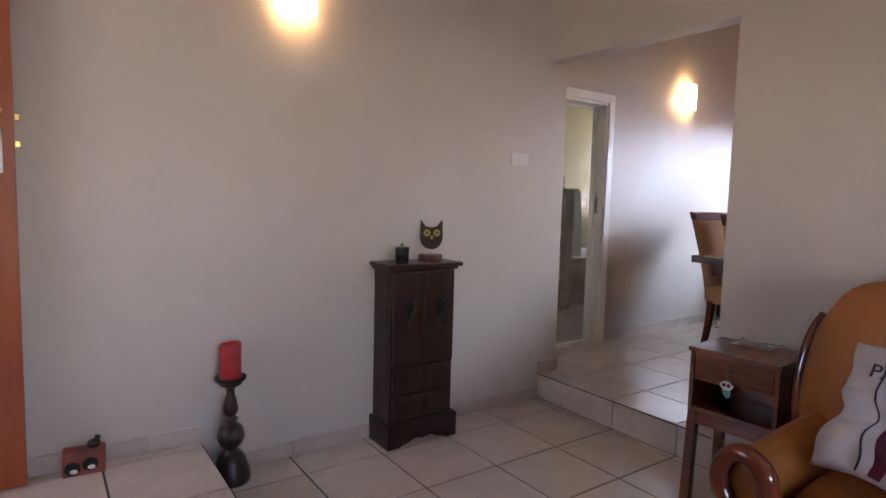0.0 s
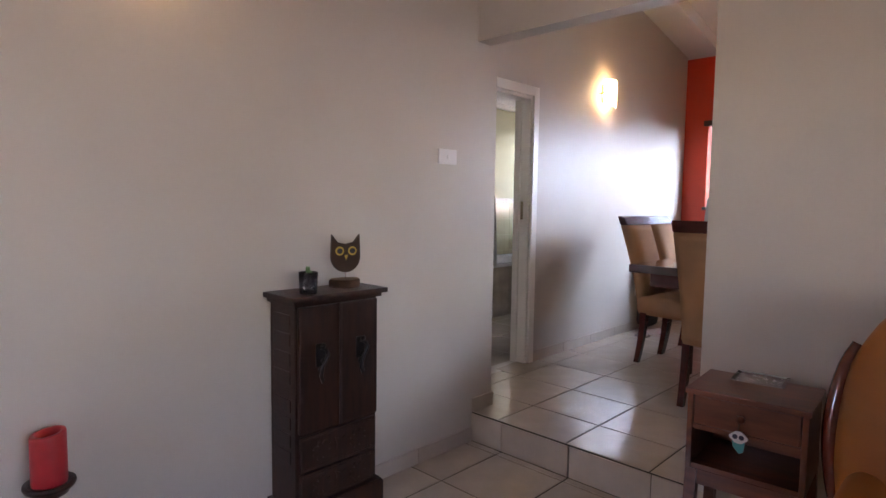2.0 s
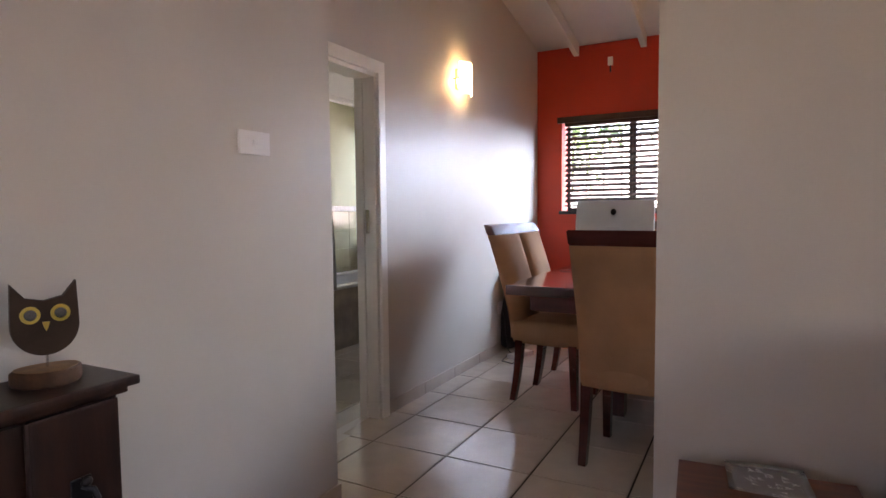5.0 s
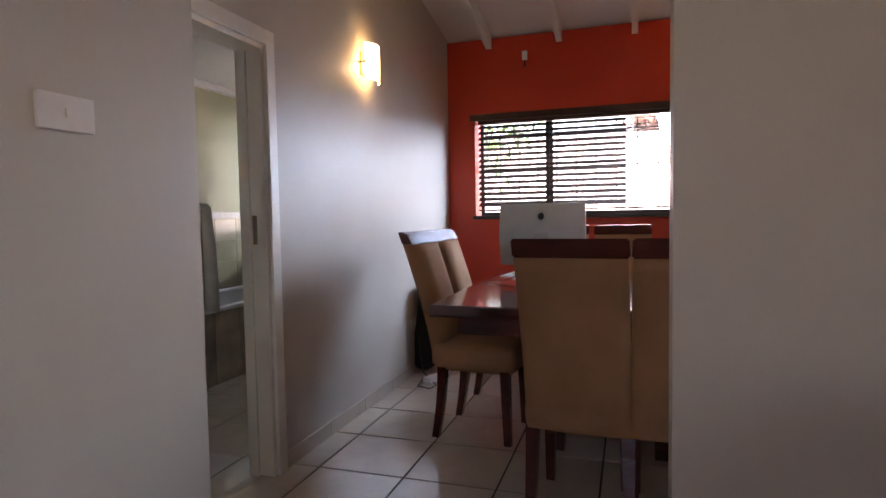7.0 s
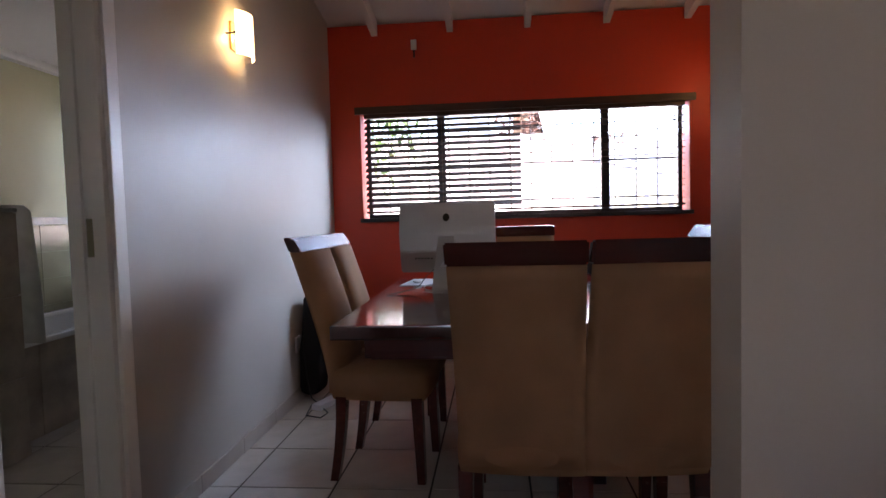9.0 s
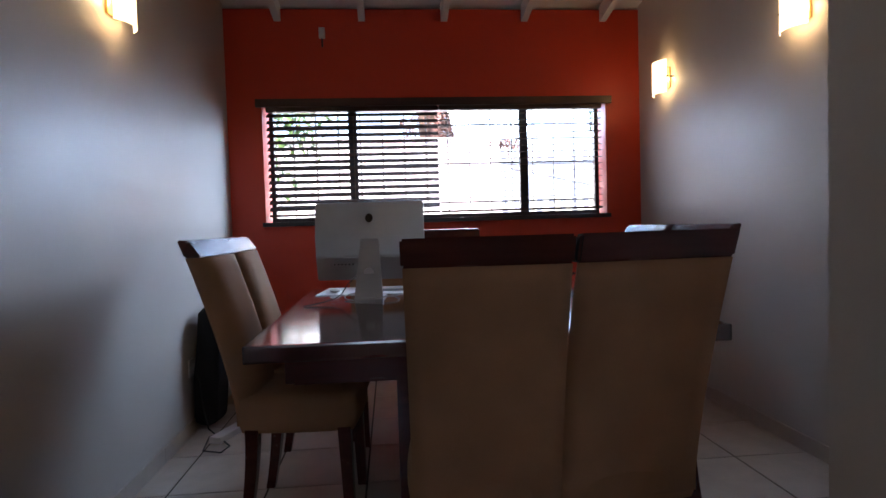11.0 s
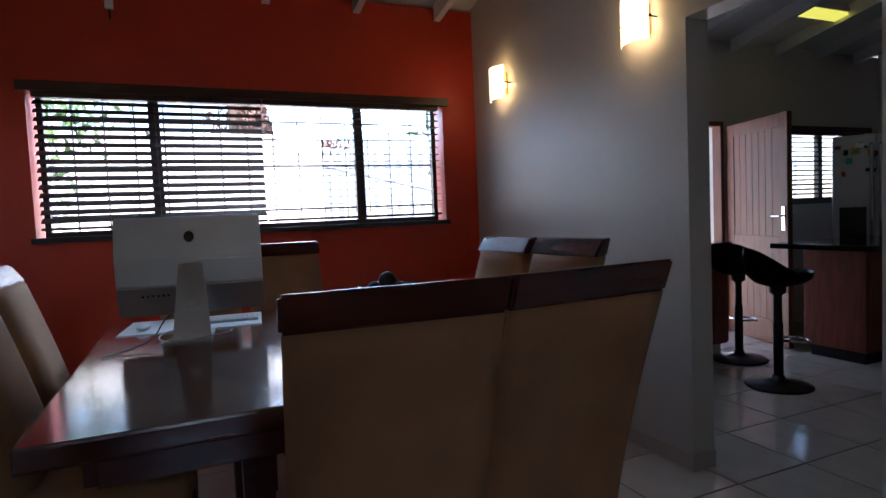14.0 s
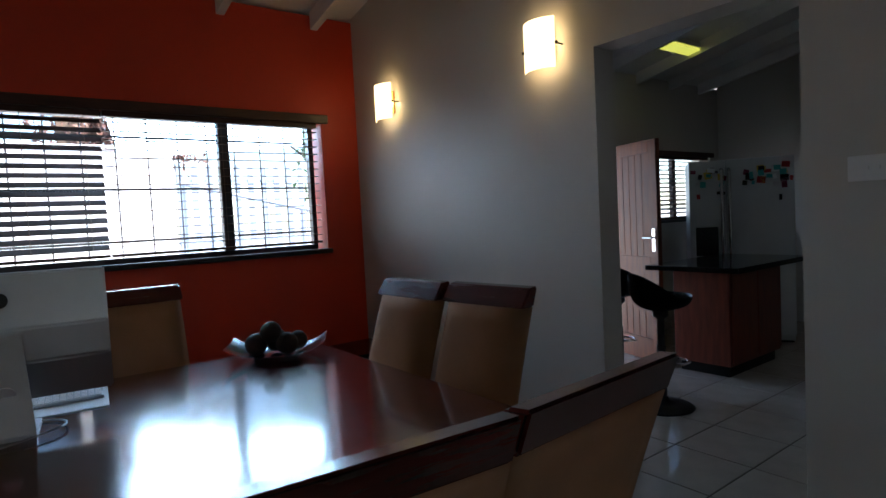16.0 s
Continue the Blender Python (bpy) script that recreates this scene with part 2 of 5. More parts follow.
def lathe(bm, prof, cx=0, cy=0, seg=28, arc=360.0, start=0.0):
    """Turns a profile of (radius, height) round a vertical axis."""
    full = arc >= 360
    n = seg if full else seg + 1
    rings = []
    for r, z in prof:
        rings.append([bm.verts.new((cx + r * math.cos(radians(start + arc * i / seg)), cy + r * math.sin(radians(start + arc * i / seg)), z)) for i in range(n)])
    for a, b in zip(rings, rings[1:]):
        for i in range(n if full else n - 1):
            j = (i + 1) % n
            bm.faces.new((a[i], a[j], b[j], b[i]))
    if full:
        for ring, flip in ((rings[0], True), (rings[-1], False)):
            if prof[0 if flip else -1][0] > 1e-6:
                bm.faces.new(ring[::-1] if flip else ring)
    return rings


def tube(bm, pts, r, seg=10, close=False):
    pts = [Vector(p) for p in pts]
    n = len(pts)
    rings = []
    side = None
    for i, p in enumerate(pts):
        d = (pts[(i + 1) % n] - pts[i - 1]) if close else (pts[min(i + 1, n - 1)] - pts[max(i - 1, 0)])
        d.normalize()
        if side is None:
            side = d.orthogonal().normalized()
        side = (side - d * side.dot(d)).normalized()
        up = d.cross(side)
        rr = r[i] if isinstance(r, (list, tuple)) else r
        rings.append([bm.verts.new(p + rr * (side * math.cos(2 * math.pi * k / seg) + up * math.sin(2 * math.pi * k / seg))) for k in range(seg)])
    pairs = list(zip(rings, rings[1:])) + ([(rings[-1], rings[0])] if close else [])
    for a, b in pairs:
        for k in range(seg):
            bm.faces.new((a[k], a[(k + 1) % seg], b[(k + 1) % seg], b[k]))
    if not close:
        bm.faces.new(rings[0][::-1]), bm.faces.new(rings[-1])


def ball(bm, c, r, sx=1, sy=1, sz=1, sub=2):
    made = bmesh.ops.create_icosphere(bm, subdivisions=sub, radius=r)
    for v in made["verts"]:
        v.co = Vector((v.co.x * sx, v.co.y * sy, v.co.z * sz)) + Vector(c)
    return made["verts"]


def finish(bm, name, material, smooth=False):
    bmesh.ops.recalc_face_normals(bm, faces=bm.faces)
    me = bpy.data.meshes.new(name)
    bm.to_mesh(me)
    bm.free()
    me.materials.append(material)
    if smooth:
        me.shade_smooth()
    return me


def part(name, bm, material, parent=None, label="", smooth=False, m=None):
    ob = new(name, finish(bm, name, material, smooth))
    ob.parent = parent
    if m is not None:
        ob.matrix_basis = m
    if label:
        ob["label"] = label
    return ob


def thing(name, label, category, m=None, group=""):
    ob = new(name)
    ob.empty_display_size = 0.1
    if m is not None:
        ob.matrix_basis = m
    return tagged(ob, label, category, group)


def setting(name, bm, material, label, category, smooth=False):
    return tagged(part(name, bm, material, None, "", smooth), label, category, kind="structure")


def soft_box(bm, sx, sy, sz, puff=0.2, n=8, c=(0, 0, 0)):
    """A padded block: a rounded, slightly swollen box."""
    made = bmesh.ops.create_cube(bm, size=2)
    bmesh.ops.subdivide_edges(bm, edges=list({e for v in made["verts"] for e in v.link_edges}), cuts=n, use_grid_fill=True)
    vs = [v for v in bm.verts if v.is_valid and abs(max(abs(v.co.x), abs(v.co.y), abs(v.co.z)) - 1) < 1e-4]
    for v in vs:
        p = v.co.copy()
        q = Vector((p.x * math.sqrt(max(0, 1 - p.y * p.y / 2 - p.z * p.z / 2 + p.y * p.y * p.z * p.z / 3)),
                    p.y * math.sqrt(max(0, 1 - p.z * p.z / 2 - p.x * p.x / 2 + p.z * p.z * p.x * p.x / 3)),
                    p.z * math.sqrt(max(0, 1 - p.x * p.x / 2 - p.y * p.y / 2 + p.x * p.x * p.y * p.y / 3))))
        e = 1 - puff
        p = p * e + q * puff
        v.co = Vector((p.x * sx / 2, p.y * sy / 2, p.z * sz / 2)) + Vector(c)
    return vs


# ---- structure: walls ----
def wall_y(name, x0, x1, y0, y1, z0, holes, material, label):
    """A wall along x between the faces y0 and y1, its top under the roof, with holes (x0, x1, z0, z1)."""
    bm = bmesh.new()
    cuts = sorted({x0, x1, *[h[0] for h in holes], *[h[1] for h in holes], *([XH] if x0 < XH < x1 else [])})
    for a, b in zip(cuts, cuts[1:]):
        mid = (a + b) / 2
        hs = sorted([h for h in holes if h[0] < mid < h[1]], key=lambda h: h[2])
        z = z0
        for h in hs:
            if h[2] > z + 1e-4:
                box(bm, a, b, y0, y1, z, h[2])
            z = h[3]
        prism(bm, [(a, z), (b, z), (b, roof(b)), (a, roof(a))], y0, y1, "y")
    bmesh.ops.remove_doubles(bm, verts=bm.verts, dist=1e-5)
    return setting(name, bm, material, label, "wall")


def wall_x(name, y0, y1, x0, x1, z0, holes, material, label, top=None):
    bm = bmesh.new()
    zt = top if top else roof((x0 + x1) / 2)
    cuts = sorted({y0, y1, *[h[0] for h in holes], *[h[1] for h in holes]})
    for a, b in zip(cuts, cuts[1:]):
        mid = (a + b) / 2
        z = z0
        for h in sorted([h for h in holes if h[0] < mid < h[1]], key=lambda h: h[2]):
            if h[2] > z + 1e-4:
                box(bm, x0, x1, a, b, z, h[2])
            z = h[3]
        box(bm, x0, x1, a, b, z, zt)
    bmesh.ops.remove_doubles(bm, verts=bm.verts, dist=1e-5)
    return setting(name, bm, material, label, "wall")


OPEN_Y, OPEN_Z = 1.682, 2.226
WIN = (0.5, 3.075, 1.35, 2.2)      # dining window: y, y, z, z
KDOOR = (-2.385, -1.545, F, 2.15)
KWIN = (-4.55, -3.25, 1.37, 2.085)
BDOOR = (3.13, 3.93, F, 2.135)
# bathroom window stays out of view; its size sets how bright the room is
BWIN = (4.0, 5.15, 1.2, 2.3)
wall_y("wall_living", XE, XL, YL, YL + 0.4, -0.1, [], M_WALL, "plain beige painted living room wall")
wall_y("wall_dining", XHB, XO, YD, YD + 0.12, -0.1, [BDOOR], M_WALL, "beige painted dining wall with a bathroom doorway")
wall_x("wall_opening", YS, YL, XH, XHB, -0.1, [(OPEN_Y, YL, -0.2, OPEN_Z)], M_WALL, "beige painted wall with a wide opening to the dining room", roof(XHB))
wall_x("wall_window", YK - KT, YD, XO, XO + 0.24, -0.1, [WIN], M_ORANGE, "bright orange painted dining wall with a wide window")
wall_x("wall_kitchen_window", YB, YK - KT, XO, XO + 0.24, -0.1, [KDOOR, KWIN], M_WALL, "beige kitchen wall with a doorway and window")
wall_x("wall_bathroom_window", YD, 5.5, XO, XO + 0.24, -0.1, [BWIN], M_BATHPAINT, "khaki painted bathroom wall with an unseen window")
wall_y("wall_kitchen", XHB, XO, YK - KT, YK, -0.1, [(3.88, 4.665, -0.2, 2.2)], M_WALL, "beige painted wall with an opening to the kitchen")
wall_y("wall_kitchen_end", XHB, XO, YB - 0.2, YB, -0.1, [], M_WALL, "plain beige kitchen end wall")
wall_x("wall_kitchen_back", YB, YS, XH, XHB, -0.1, [], M_WALL, "plain beige kitchen back wall", roof(XHB))
wall_x("wall_entrance", YS, YL, XE - 0.2, XE, -0.1, [(1.86, 2.74, PLAT, PLAT + 2.08)], M_WALL, "beige entrance wall with an open doorway", roof(XE))
# the opening in this unseen end wall is added to light the living room
wall_y("wall_living_end", XE, XH, YS - 0.2, YS, -0.1, [(0.2, 1.5, 0.95, 1.95)], M_WALL, "beige living room end wall, unseen, with an opening added for light")
wall_y("wall_bathroom_end", XHB, XO, 5.38, 5.5, -0.1, [], M_BATHPAINT, "khaki painted bathroom wall above olive tiles")
wall_x("wall_bathroom_side", YD + 0.12, 5.38, XHB, XHB + 0.08, -0.1, [], M_BATHPAINT, "khaki painted bathroom side wall", roof(XHB + 0.04))

# floor slabs, carrying the grout
bm = bmesh.new()
box(bm, XE - 0.2, XH + 0.01, YS - 0.2, YL + 0.02, -0.1, -0.004)
floor_low = setting("floor_living", bm, M_GROUT, "cream square tiles with dark grout in the living room", "floor")
bm = bmesh.new()
box(bm, XH + 0.006, XO + 0.02, YB, YK + 3.3, -0.1, F - 0.004)
box(bm, XH + 0.2, XO + 0.02, 3.2, 5.4, -0.1, F - 0.004)
floor_up = setting("floor_upper", bm, M_GROUT, "cream square tiles with dark grout, one step up", "floor")
bm = bmesh.new()
box(bm, XE, 0.70, 1.35, YL, -0.002, PLAT - 0.004)
platform = setting("floor_platform", bm, M_GROUT, "raised cream tiled landing inside the front door", "floor")

# ceilings and rafters
bm = bmesh.new()
prism(bm, [(XH, roof(XH)), (XO + 0.3, roof(XO + 0.3)), (XO + 0.3, roof(XO + 0.3) + 0.12), (XH, roof(XH) + 0.12)], YB - 0.4, 5.7, "y")
setting("ceiling", bm, M_CEIL, "sloping white ceiling boards", "ceiling")
bm = bmesh.new()
prism(bm, [(XE - 0.5, roof(XE - 0.5)), (XH, roof(XH)), (XH, roof(XH) + 0.12), (XE - 0.5, roof(XE - 0.5) + 0.12)], YB - 0.4, 5.7, "y")
setting("ceiling_living", bm, M_CEIL, "sloping white living room ceiling", "ceiling")
bm = bmesh.new()
box(bm, XHB + 0.08, XO, YD + 0.12, 5.38, 2.58, 2.64)
setting("ceiling_bathroom", bm, M_CEIL, "flat white bathroom ceiling", "ceiling")
bm = bmesh.new()
box(bm, XHB + 0.08, XO, 5.3, 5.38, 2.52, 2.578, 0.02)
setting("trim_cornice", bm, M_CEIL, "white bathroom cornice", "cornice")
for y in [2.936 - 0.606 * k for k in range(13)]:
    if y < YB + 0.1 or (YK - 0.3 < y < YK + 0.03):
        continue
    bm = bmesh.new()
    a, b = XHB + 0.002, XO - 0.002
    prism(bm, [(a, roof(a) - 0.115), (b, roof(b) - 0.115), (b, roof(b) - 0.002), (a, roof(a) - 0.002)], y - 0.024, y + 0.024, "y")
    setting("rafter", bm, M_CEIL, "white painted exposed roof rafter", "rafter")


# ---- dining window ----
def window_unit(name, y0, y1, z0, z1, posts, label, x=XO + 0.11, w=0.032):
    win = tagged(new(name), label, "window", kind="structure")
    bm = bmesh.new()
    for a, b, c, d in ((y0, y1, z0, z0 + w), (y0, y1, z1 - w, z1), (y0, y0 + w, z0 + w, z1 - w), (y1 - w, y1, z0 + w, z1 - w)):
        box(bm, x - 0.025, x + 0.025, a, b, c, d, 0.004)
    part("window_frame", bm, M_FRAME, win)
    for p in posts:
        bm = bmesh.new()
        box(bm, x - 0.028, x + 0.028, p - 0.032, p + 0.032, z0 + w, z1 - w, 0.004)
        part("mullion", bm, M_FRAME, win)
    edges = [y0 + w, *sorted(posts), y1 - w]
    for a, b in zip(edges, edges[1:]):
        bm = bmesh.new()
        box(bm, x - 0.003, x + 0.003, a + 0.03, b - 0.03, z0 + w, z1 - w)
        part("pane", bm, M_GLASS, win).visible_shadow = False
    return win


y0, y1, z0, z1 = WIN
window_unit("window_1", y0 + 0.03, y1 - 0.03, z0, z1, [1.124, 2.43], "wide dark-framed window in three panels")
bm = bmesh.new()
box(bm, XO - 0.035, XO + 0.06, y0 - 0.02, y1 + 0.02, z0 - 0.03, z0 + 0.002, 0.006)
setting("trim_sill", bm, M_FRAME, "dark window sill board", "sill")


def blind(label, y0, y1, tilt, z_lo, z_hi, x, pitch=0.049, group="wooden blinds in the dining window"):
    ob = thing("venetian_blind", label, "blind", pose(x, 0, 0), group)
    bm = bmesh.new()
    box(bm, -0.027, 0.027, y0, y1, z_hi - 0.035, z_hi, 0.004)
    part("headrail", bm, M_PELMET, ob)
    bm = bmesh.new()
    box(bm, -0.025, 0.025, y0, y1, -0.002, 0.002)
    slat = finish(bm, "slat", M_BLIND)
    n = int((z_hi - z_lo - 0.07) / pitch)
    for k in range(n):
        s = new("slat", slat)
        s.parent = ob
        s.matrix_basis = pose(0, 0, z_hi - 0.06 - k * pitch, 0, tilt + random.uniform(-2, 2), 0)
    bm = bmesh.new()
    zb = z_hi - 0.06 - n * pitch
    box(bm, -0.024, 0.024, y0, y1, zb - 0.008, zb + 0.008, 0.003)
    part("bottom_rail", bm, M_PELMET, ob)
    m = max(2, round((y1 - y0) / 0.33) + 1)
    for k in range(m):
        y = y0 + 0.08 + (y1 - y0 - 0.16) * k / (m - 1)
        for dx in (-0.026, 0.026):
            bm = bmesh.new()
            tube(bm, [(dx, y, zb), (dx, y, z_hi - 0.03)], 0.0013, 5)
            part("ladder_cord", bm, M_CORD, ob)
    return ob


XBL = XO + 0.04
blind("dark wooden blind with tilted slats", 1.79, y1 - 0.025, -35, z0 + 0.01, z1 - 0.005, XBL)
blind("dark wooden blind with its slats turned open", y0 + 0.03, 1.78, -3, z0 + 0.01, z1 - 0.005, XBL)
pelmet = tagged(new("trim_pelmet"), "dark wooden pelmet board over the window", "pelmet", kind="structure")
bm = bmesh.new()
box(bm, XO - 0.03, XO - 0.002, y0 - 0.04, y1 + 0.04, z1 - 0.012, z1 + 0.045, 0.006)
part("board", bm, M_PELMET, pelmet)


def burglar_bars(y0, y1, z0, z1, x, label, step=0.165):
    ob = thing("burglar_bars", label, "window bars", pose(x, 0, 0))
    n = round((y1 - y0) / step)
    for k in range(n + 1):
        y = y0 + (y1 - y0) * k / n
        bm = bmesh.new()
        tube(bm, [(0, y, z0), (0, y, z1)], 0.005, 6)
        part("bar", bm, M_BARS, ob)
    for z in (z0 + 0.12, (z0 + z1) / 2, z1 - 0.12):
        bm = bmesh.new()
        box(bm, -0.004, 0.004, y0, y1, z - 0.007, z + 0.007)
        part("cross_bar", bm, M_BARS, ob)
    return ob


burglar_bars(y0 + 0.02, y1 - 0.02, z0 + 0.002, z1 - 0.002, XO + 0.2, "dark steel burglar bars outside the dining window")

# kitchen and bathroom windows
window_unit("window_2", KWIN[0], KWIN[1], KWIN[2], KWIN[3], [(KWIN[0] + KWIN[1]) / 2], "dark-framed kitchen window")
blind("dark wooden blind in the kitchen window", KWIN[0] + 0.03, KWIN[1] - 0.03, -20, KWIN[2] + 0.01, KWIN[3] - 0.005, XO + 0.04, 0.048, "kitchen blind")
bm = bmesh.new()
box(bm, XO - 0.03, XO - 0.002, KWIN[0] - 0.04, KWIN[1] + 0.04, KWIN[3] - 0.01, KWIN[3] + 0.045, 0.006)
setting("trim_pelmet_kitchen", bm, M_PELMET, "dark pelmet over the kitchen window", "pelmet")
bm = bmesh.new()
box(bm, XO - 0.03, XO + 0.06, KWIN[0] - 0.02, KWIN[1] + 0.02, KWIN[2] - 0.03, KWIN[2] + 0.002, 0.005)
setting("trim_sill_kitchen", bm, M_FRAME, "dark kitchen window sill", "sill")
window_unit("window_3", BWIN[0], BWIN[1], BWIN[2], BWIN[3], [], "small unseen bathroom window, sized to light the room")

# ---- bathroom doorway frame ----
frame_ob = tagged(new("door_frame"), "white painted bathroom door frame with strike plate", "door frame", kind="structure")
a, b, _, top = BDOOR
for name, x0, x1, z0_, z1_ in (("jamb", b - 0.03, b, F, top), ("jamb", a, a + 0.03, F, top), ("head", a + 0.03, b - 0.03, top - 0.03, top)):
    bm = bmesh.new()
    box(bm, x0, x1, YD - 0.004, YD + 0.124, z0_, z1_, 0.003)
    part(name, bm, M_TRIM, frame_ob)
for x0, x1, z0_, z1_ in ((b - 0.008, b + 0.055, F, top + 0.06), (a - 0.055, a + 0.008, F, top + 0.06), (a + 0.008, b - 0.008, top - 0.008, top + 0.06)):
    bm = bmesh.new()
    box(bm, x0, x1, YD - 0.022, YD - 0.005, z0_, z1_, 0.005)
    part("architrave", bm, M_TRIM, frame_ob)
bm = bmesh.new()
box(bm, b - 0.034, b - 0.031, YD + 0.04, YD + 0.065, 1.24, 1.37)
part("strike_plate", bm, M_CHROME, frame_ob)
bm = bmesh.new()
box(bm, b - 0.045, b - 0.03, YD + 0.07, YD + 0.12, F, top - 0.03, 0.002)
part("door_stop", bm, M_TRIM, frame_ob)


# ---- wall lamps ----
def sconce(x, y, z, turn, label, power=0.13):
    """Half-round lit glass shade on a wall plate; it looks along local -y."""
    ob = thing("wall_lamp", label, "wall lamp", pose(x, y, z, 0, 0, turn), "wall lamps")
    bm = bmesh.new()
    box(bm, -0.05, 0.05, -0.014, -0.001, -0.07, 0.07, 0.004)
    part("wall_plate", bm, M_BRASS, ob)
    bm = bmesh.new()
    seg, R, half = 20, 0.118, 52
    rows_ = []
    for zz in (-0.11, -0.105, 0.105, 0.11):
        row = []
        for k in range(seg + 1):
            an = radians(-90 - half + 2 * half * k / seg)
            row.append((R * math.cos(an), R * math.sin(an) + 0.02, zz))
        rows_.append(row)
    vs = [[bm.verts.new(p) for p in row] for row in rows_]
    for r0, r1 in zip(vs, vs[1:]):
        for k in range(seg):
            bm.faces.new((r0[k], r0[k + 1], r1[k + 1], r1[k]))
    bmesh.ops.solidify(bm, geom=bm.faces[:], thickness=0.005)
    part("shade", bm, M_SHADE, ob, "lit frosted glass shade", True)
    for s in (-1, 1):
        bm = bmesh.new()
        tube(bm, [(s * 0.09, -0.002, -0.005), (s * 0.093, -0.05, -0.005)], 0.004, 8)
        part("bracket", bm, M_IRON, ob)
        bm = bmesh.new()
        ball(bm, (s * 0.099, -0.052, -0.005), 0.008)
        part("knob", bm, M_IRON, ob, "", True)
    lamp = bpy.data.lights.new("bulb", "POINT")
    lamp.energy, lamp.color, lamp.shadow_soft_size = power, (1.0, 0.75, 0.38), 0.02
    o = new("bulb", lamp)
    o.parent = ob
    o.matrix_basis = pose(0, -0.05, 0.0)
    return ob


WARM = "lit wall lamp with a curved frosted glass shade"
sconce(1.15, YL, 2.29, 0, WARM, 0.045)
sconce(4.965, YD, 2.29, 0, WARM, 0.13)
sconce(6.25, YK, 2.26, 180, WARM, 0.115)
sconce(4.92, YK, 2.26, 180, WARM, 0.115)


# ---- light switches, sockets, sensor ----
def plate(name, label, category, m, w, h, knobs, material=M_PLASTIC):
    ob = thing(name, label, category, m)
    bm = bmesh.new()
    box(bm, -w / 2, w / 2, -0.011, -0.0005, -h / 2, h / 2, 0.004)
    part("cover_plate", bm, material, ob)
    for kx, kw, kh in knobs:
        bm = bmesh.new()
        box(bm, kx - kw / 2, kx + kw / 2, -0.016, -0.010, -kh / 2, kh / 2, 0.002)
        part("rocker", bm, material, ob)
    return ob


plate("light_switch", "white plastic light switch on the beige wall", "switch", pose(2.625, YL, 1.59), 0.135, 0.078, [(0.0, 0.012, 0.02)])
plate("light_switch", "white plastic double light switch on the beige wall", "switch", pose(3.69, YK, 1.6, 0, 0, 180), 0.125, 0.075, [(-0.014, 0.012, 0.012), (0.014, 0.012, 0.012)])
plate("wall_socket", "white power socket above the skirting", "socket", pose(5.72, YD, 0.54), 0.1, 0.1, [(0.02, 0.03, 0.03)])
ob = thing("alarm_sensor", "small white alarm sensor high on the orange wall", "sensor", pose(XO - 0.001, 2.62, 2.68))
bm = bmesh.new()
box(bm, -0.03, 0, -0.022, 0.022, 0.0, 0.075, 0.006)
part("body", bm, M_PLASTIC, ob)
bm = bmesh.new()
box(bm, -0.018, 0, -0.006, 0.006, -0.06, -0.002, 0.003)
part("bracket", bm, M_IRON, ob)


# ---- dining table and chairs ----
TZ = 0.958
TX0, TX1, TY0, TY1 = 4.10, 5.68, 1.10, 2.62
table = thing("dining_table", "large square dark mahogany dining table, highly polished", "table", pose((TX0 + TX1) / 2, (TY0 + TY1) / 2, F))
hx, hy, tz = (TX1 - TX0) / 2, (TY1 - TY0) / 2, TZ - F
bm = bmesh.new()
box(bm, -hx, hx, -hy, hy, tz - 0.055, tz, 0.008)
part("tabletop", bm, M_TABLE, table)
for a, b, c, d in ((-hx + 0.12, hx - 0.12, -hy + 0.1, -hy + 0.13), (-hx + 0.12, hx - 0.12, hy - 0.13, hy - 0.1), (-hx + 0.1, -hx + 0.13, -hy + 0.13, hy - 0.13), (hx - 0.13, hx - 0.1, -hy + 0.13, hy - 0.13)):
    bm = bmesh.new()
    box(bm, a, b, c, d, tz - 0.15, tz - 0.056, 0.003)
    part("apron", bm, M_MAHOG, table)
for sx in (-1, 1):
    for sy in (-1, 1):
        bm = bmesh.new()
        x, y = sx * (hx - 0.5), sy * (hy - 0.5)
        prism(bm, [(x - 0.045, y - 0.045), (x + 0.045, y - 0.045), (x + 0.045, y + 0.045), (x - 0.045, y + 0.045)], 0, tz - 0.057, "z")
        part("leg", bm, M_MAHOG, table)


def back_x(z):
    """How far behind the seat the back of the chair lies at height z."""
    k = (z - 0.44) / 0.66
    return -0.205 - 0.185 * max(0, k) ** 1.3


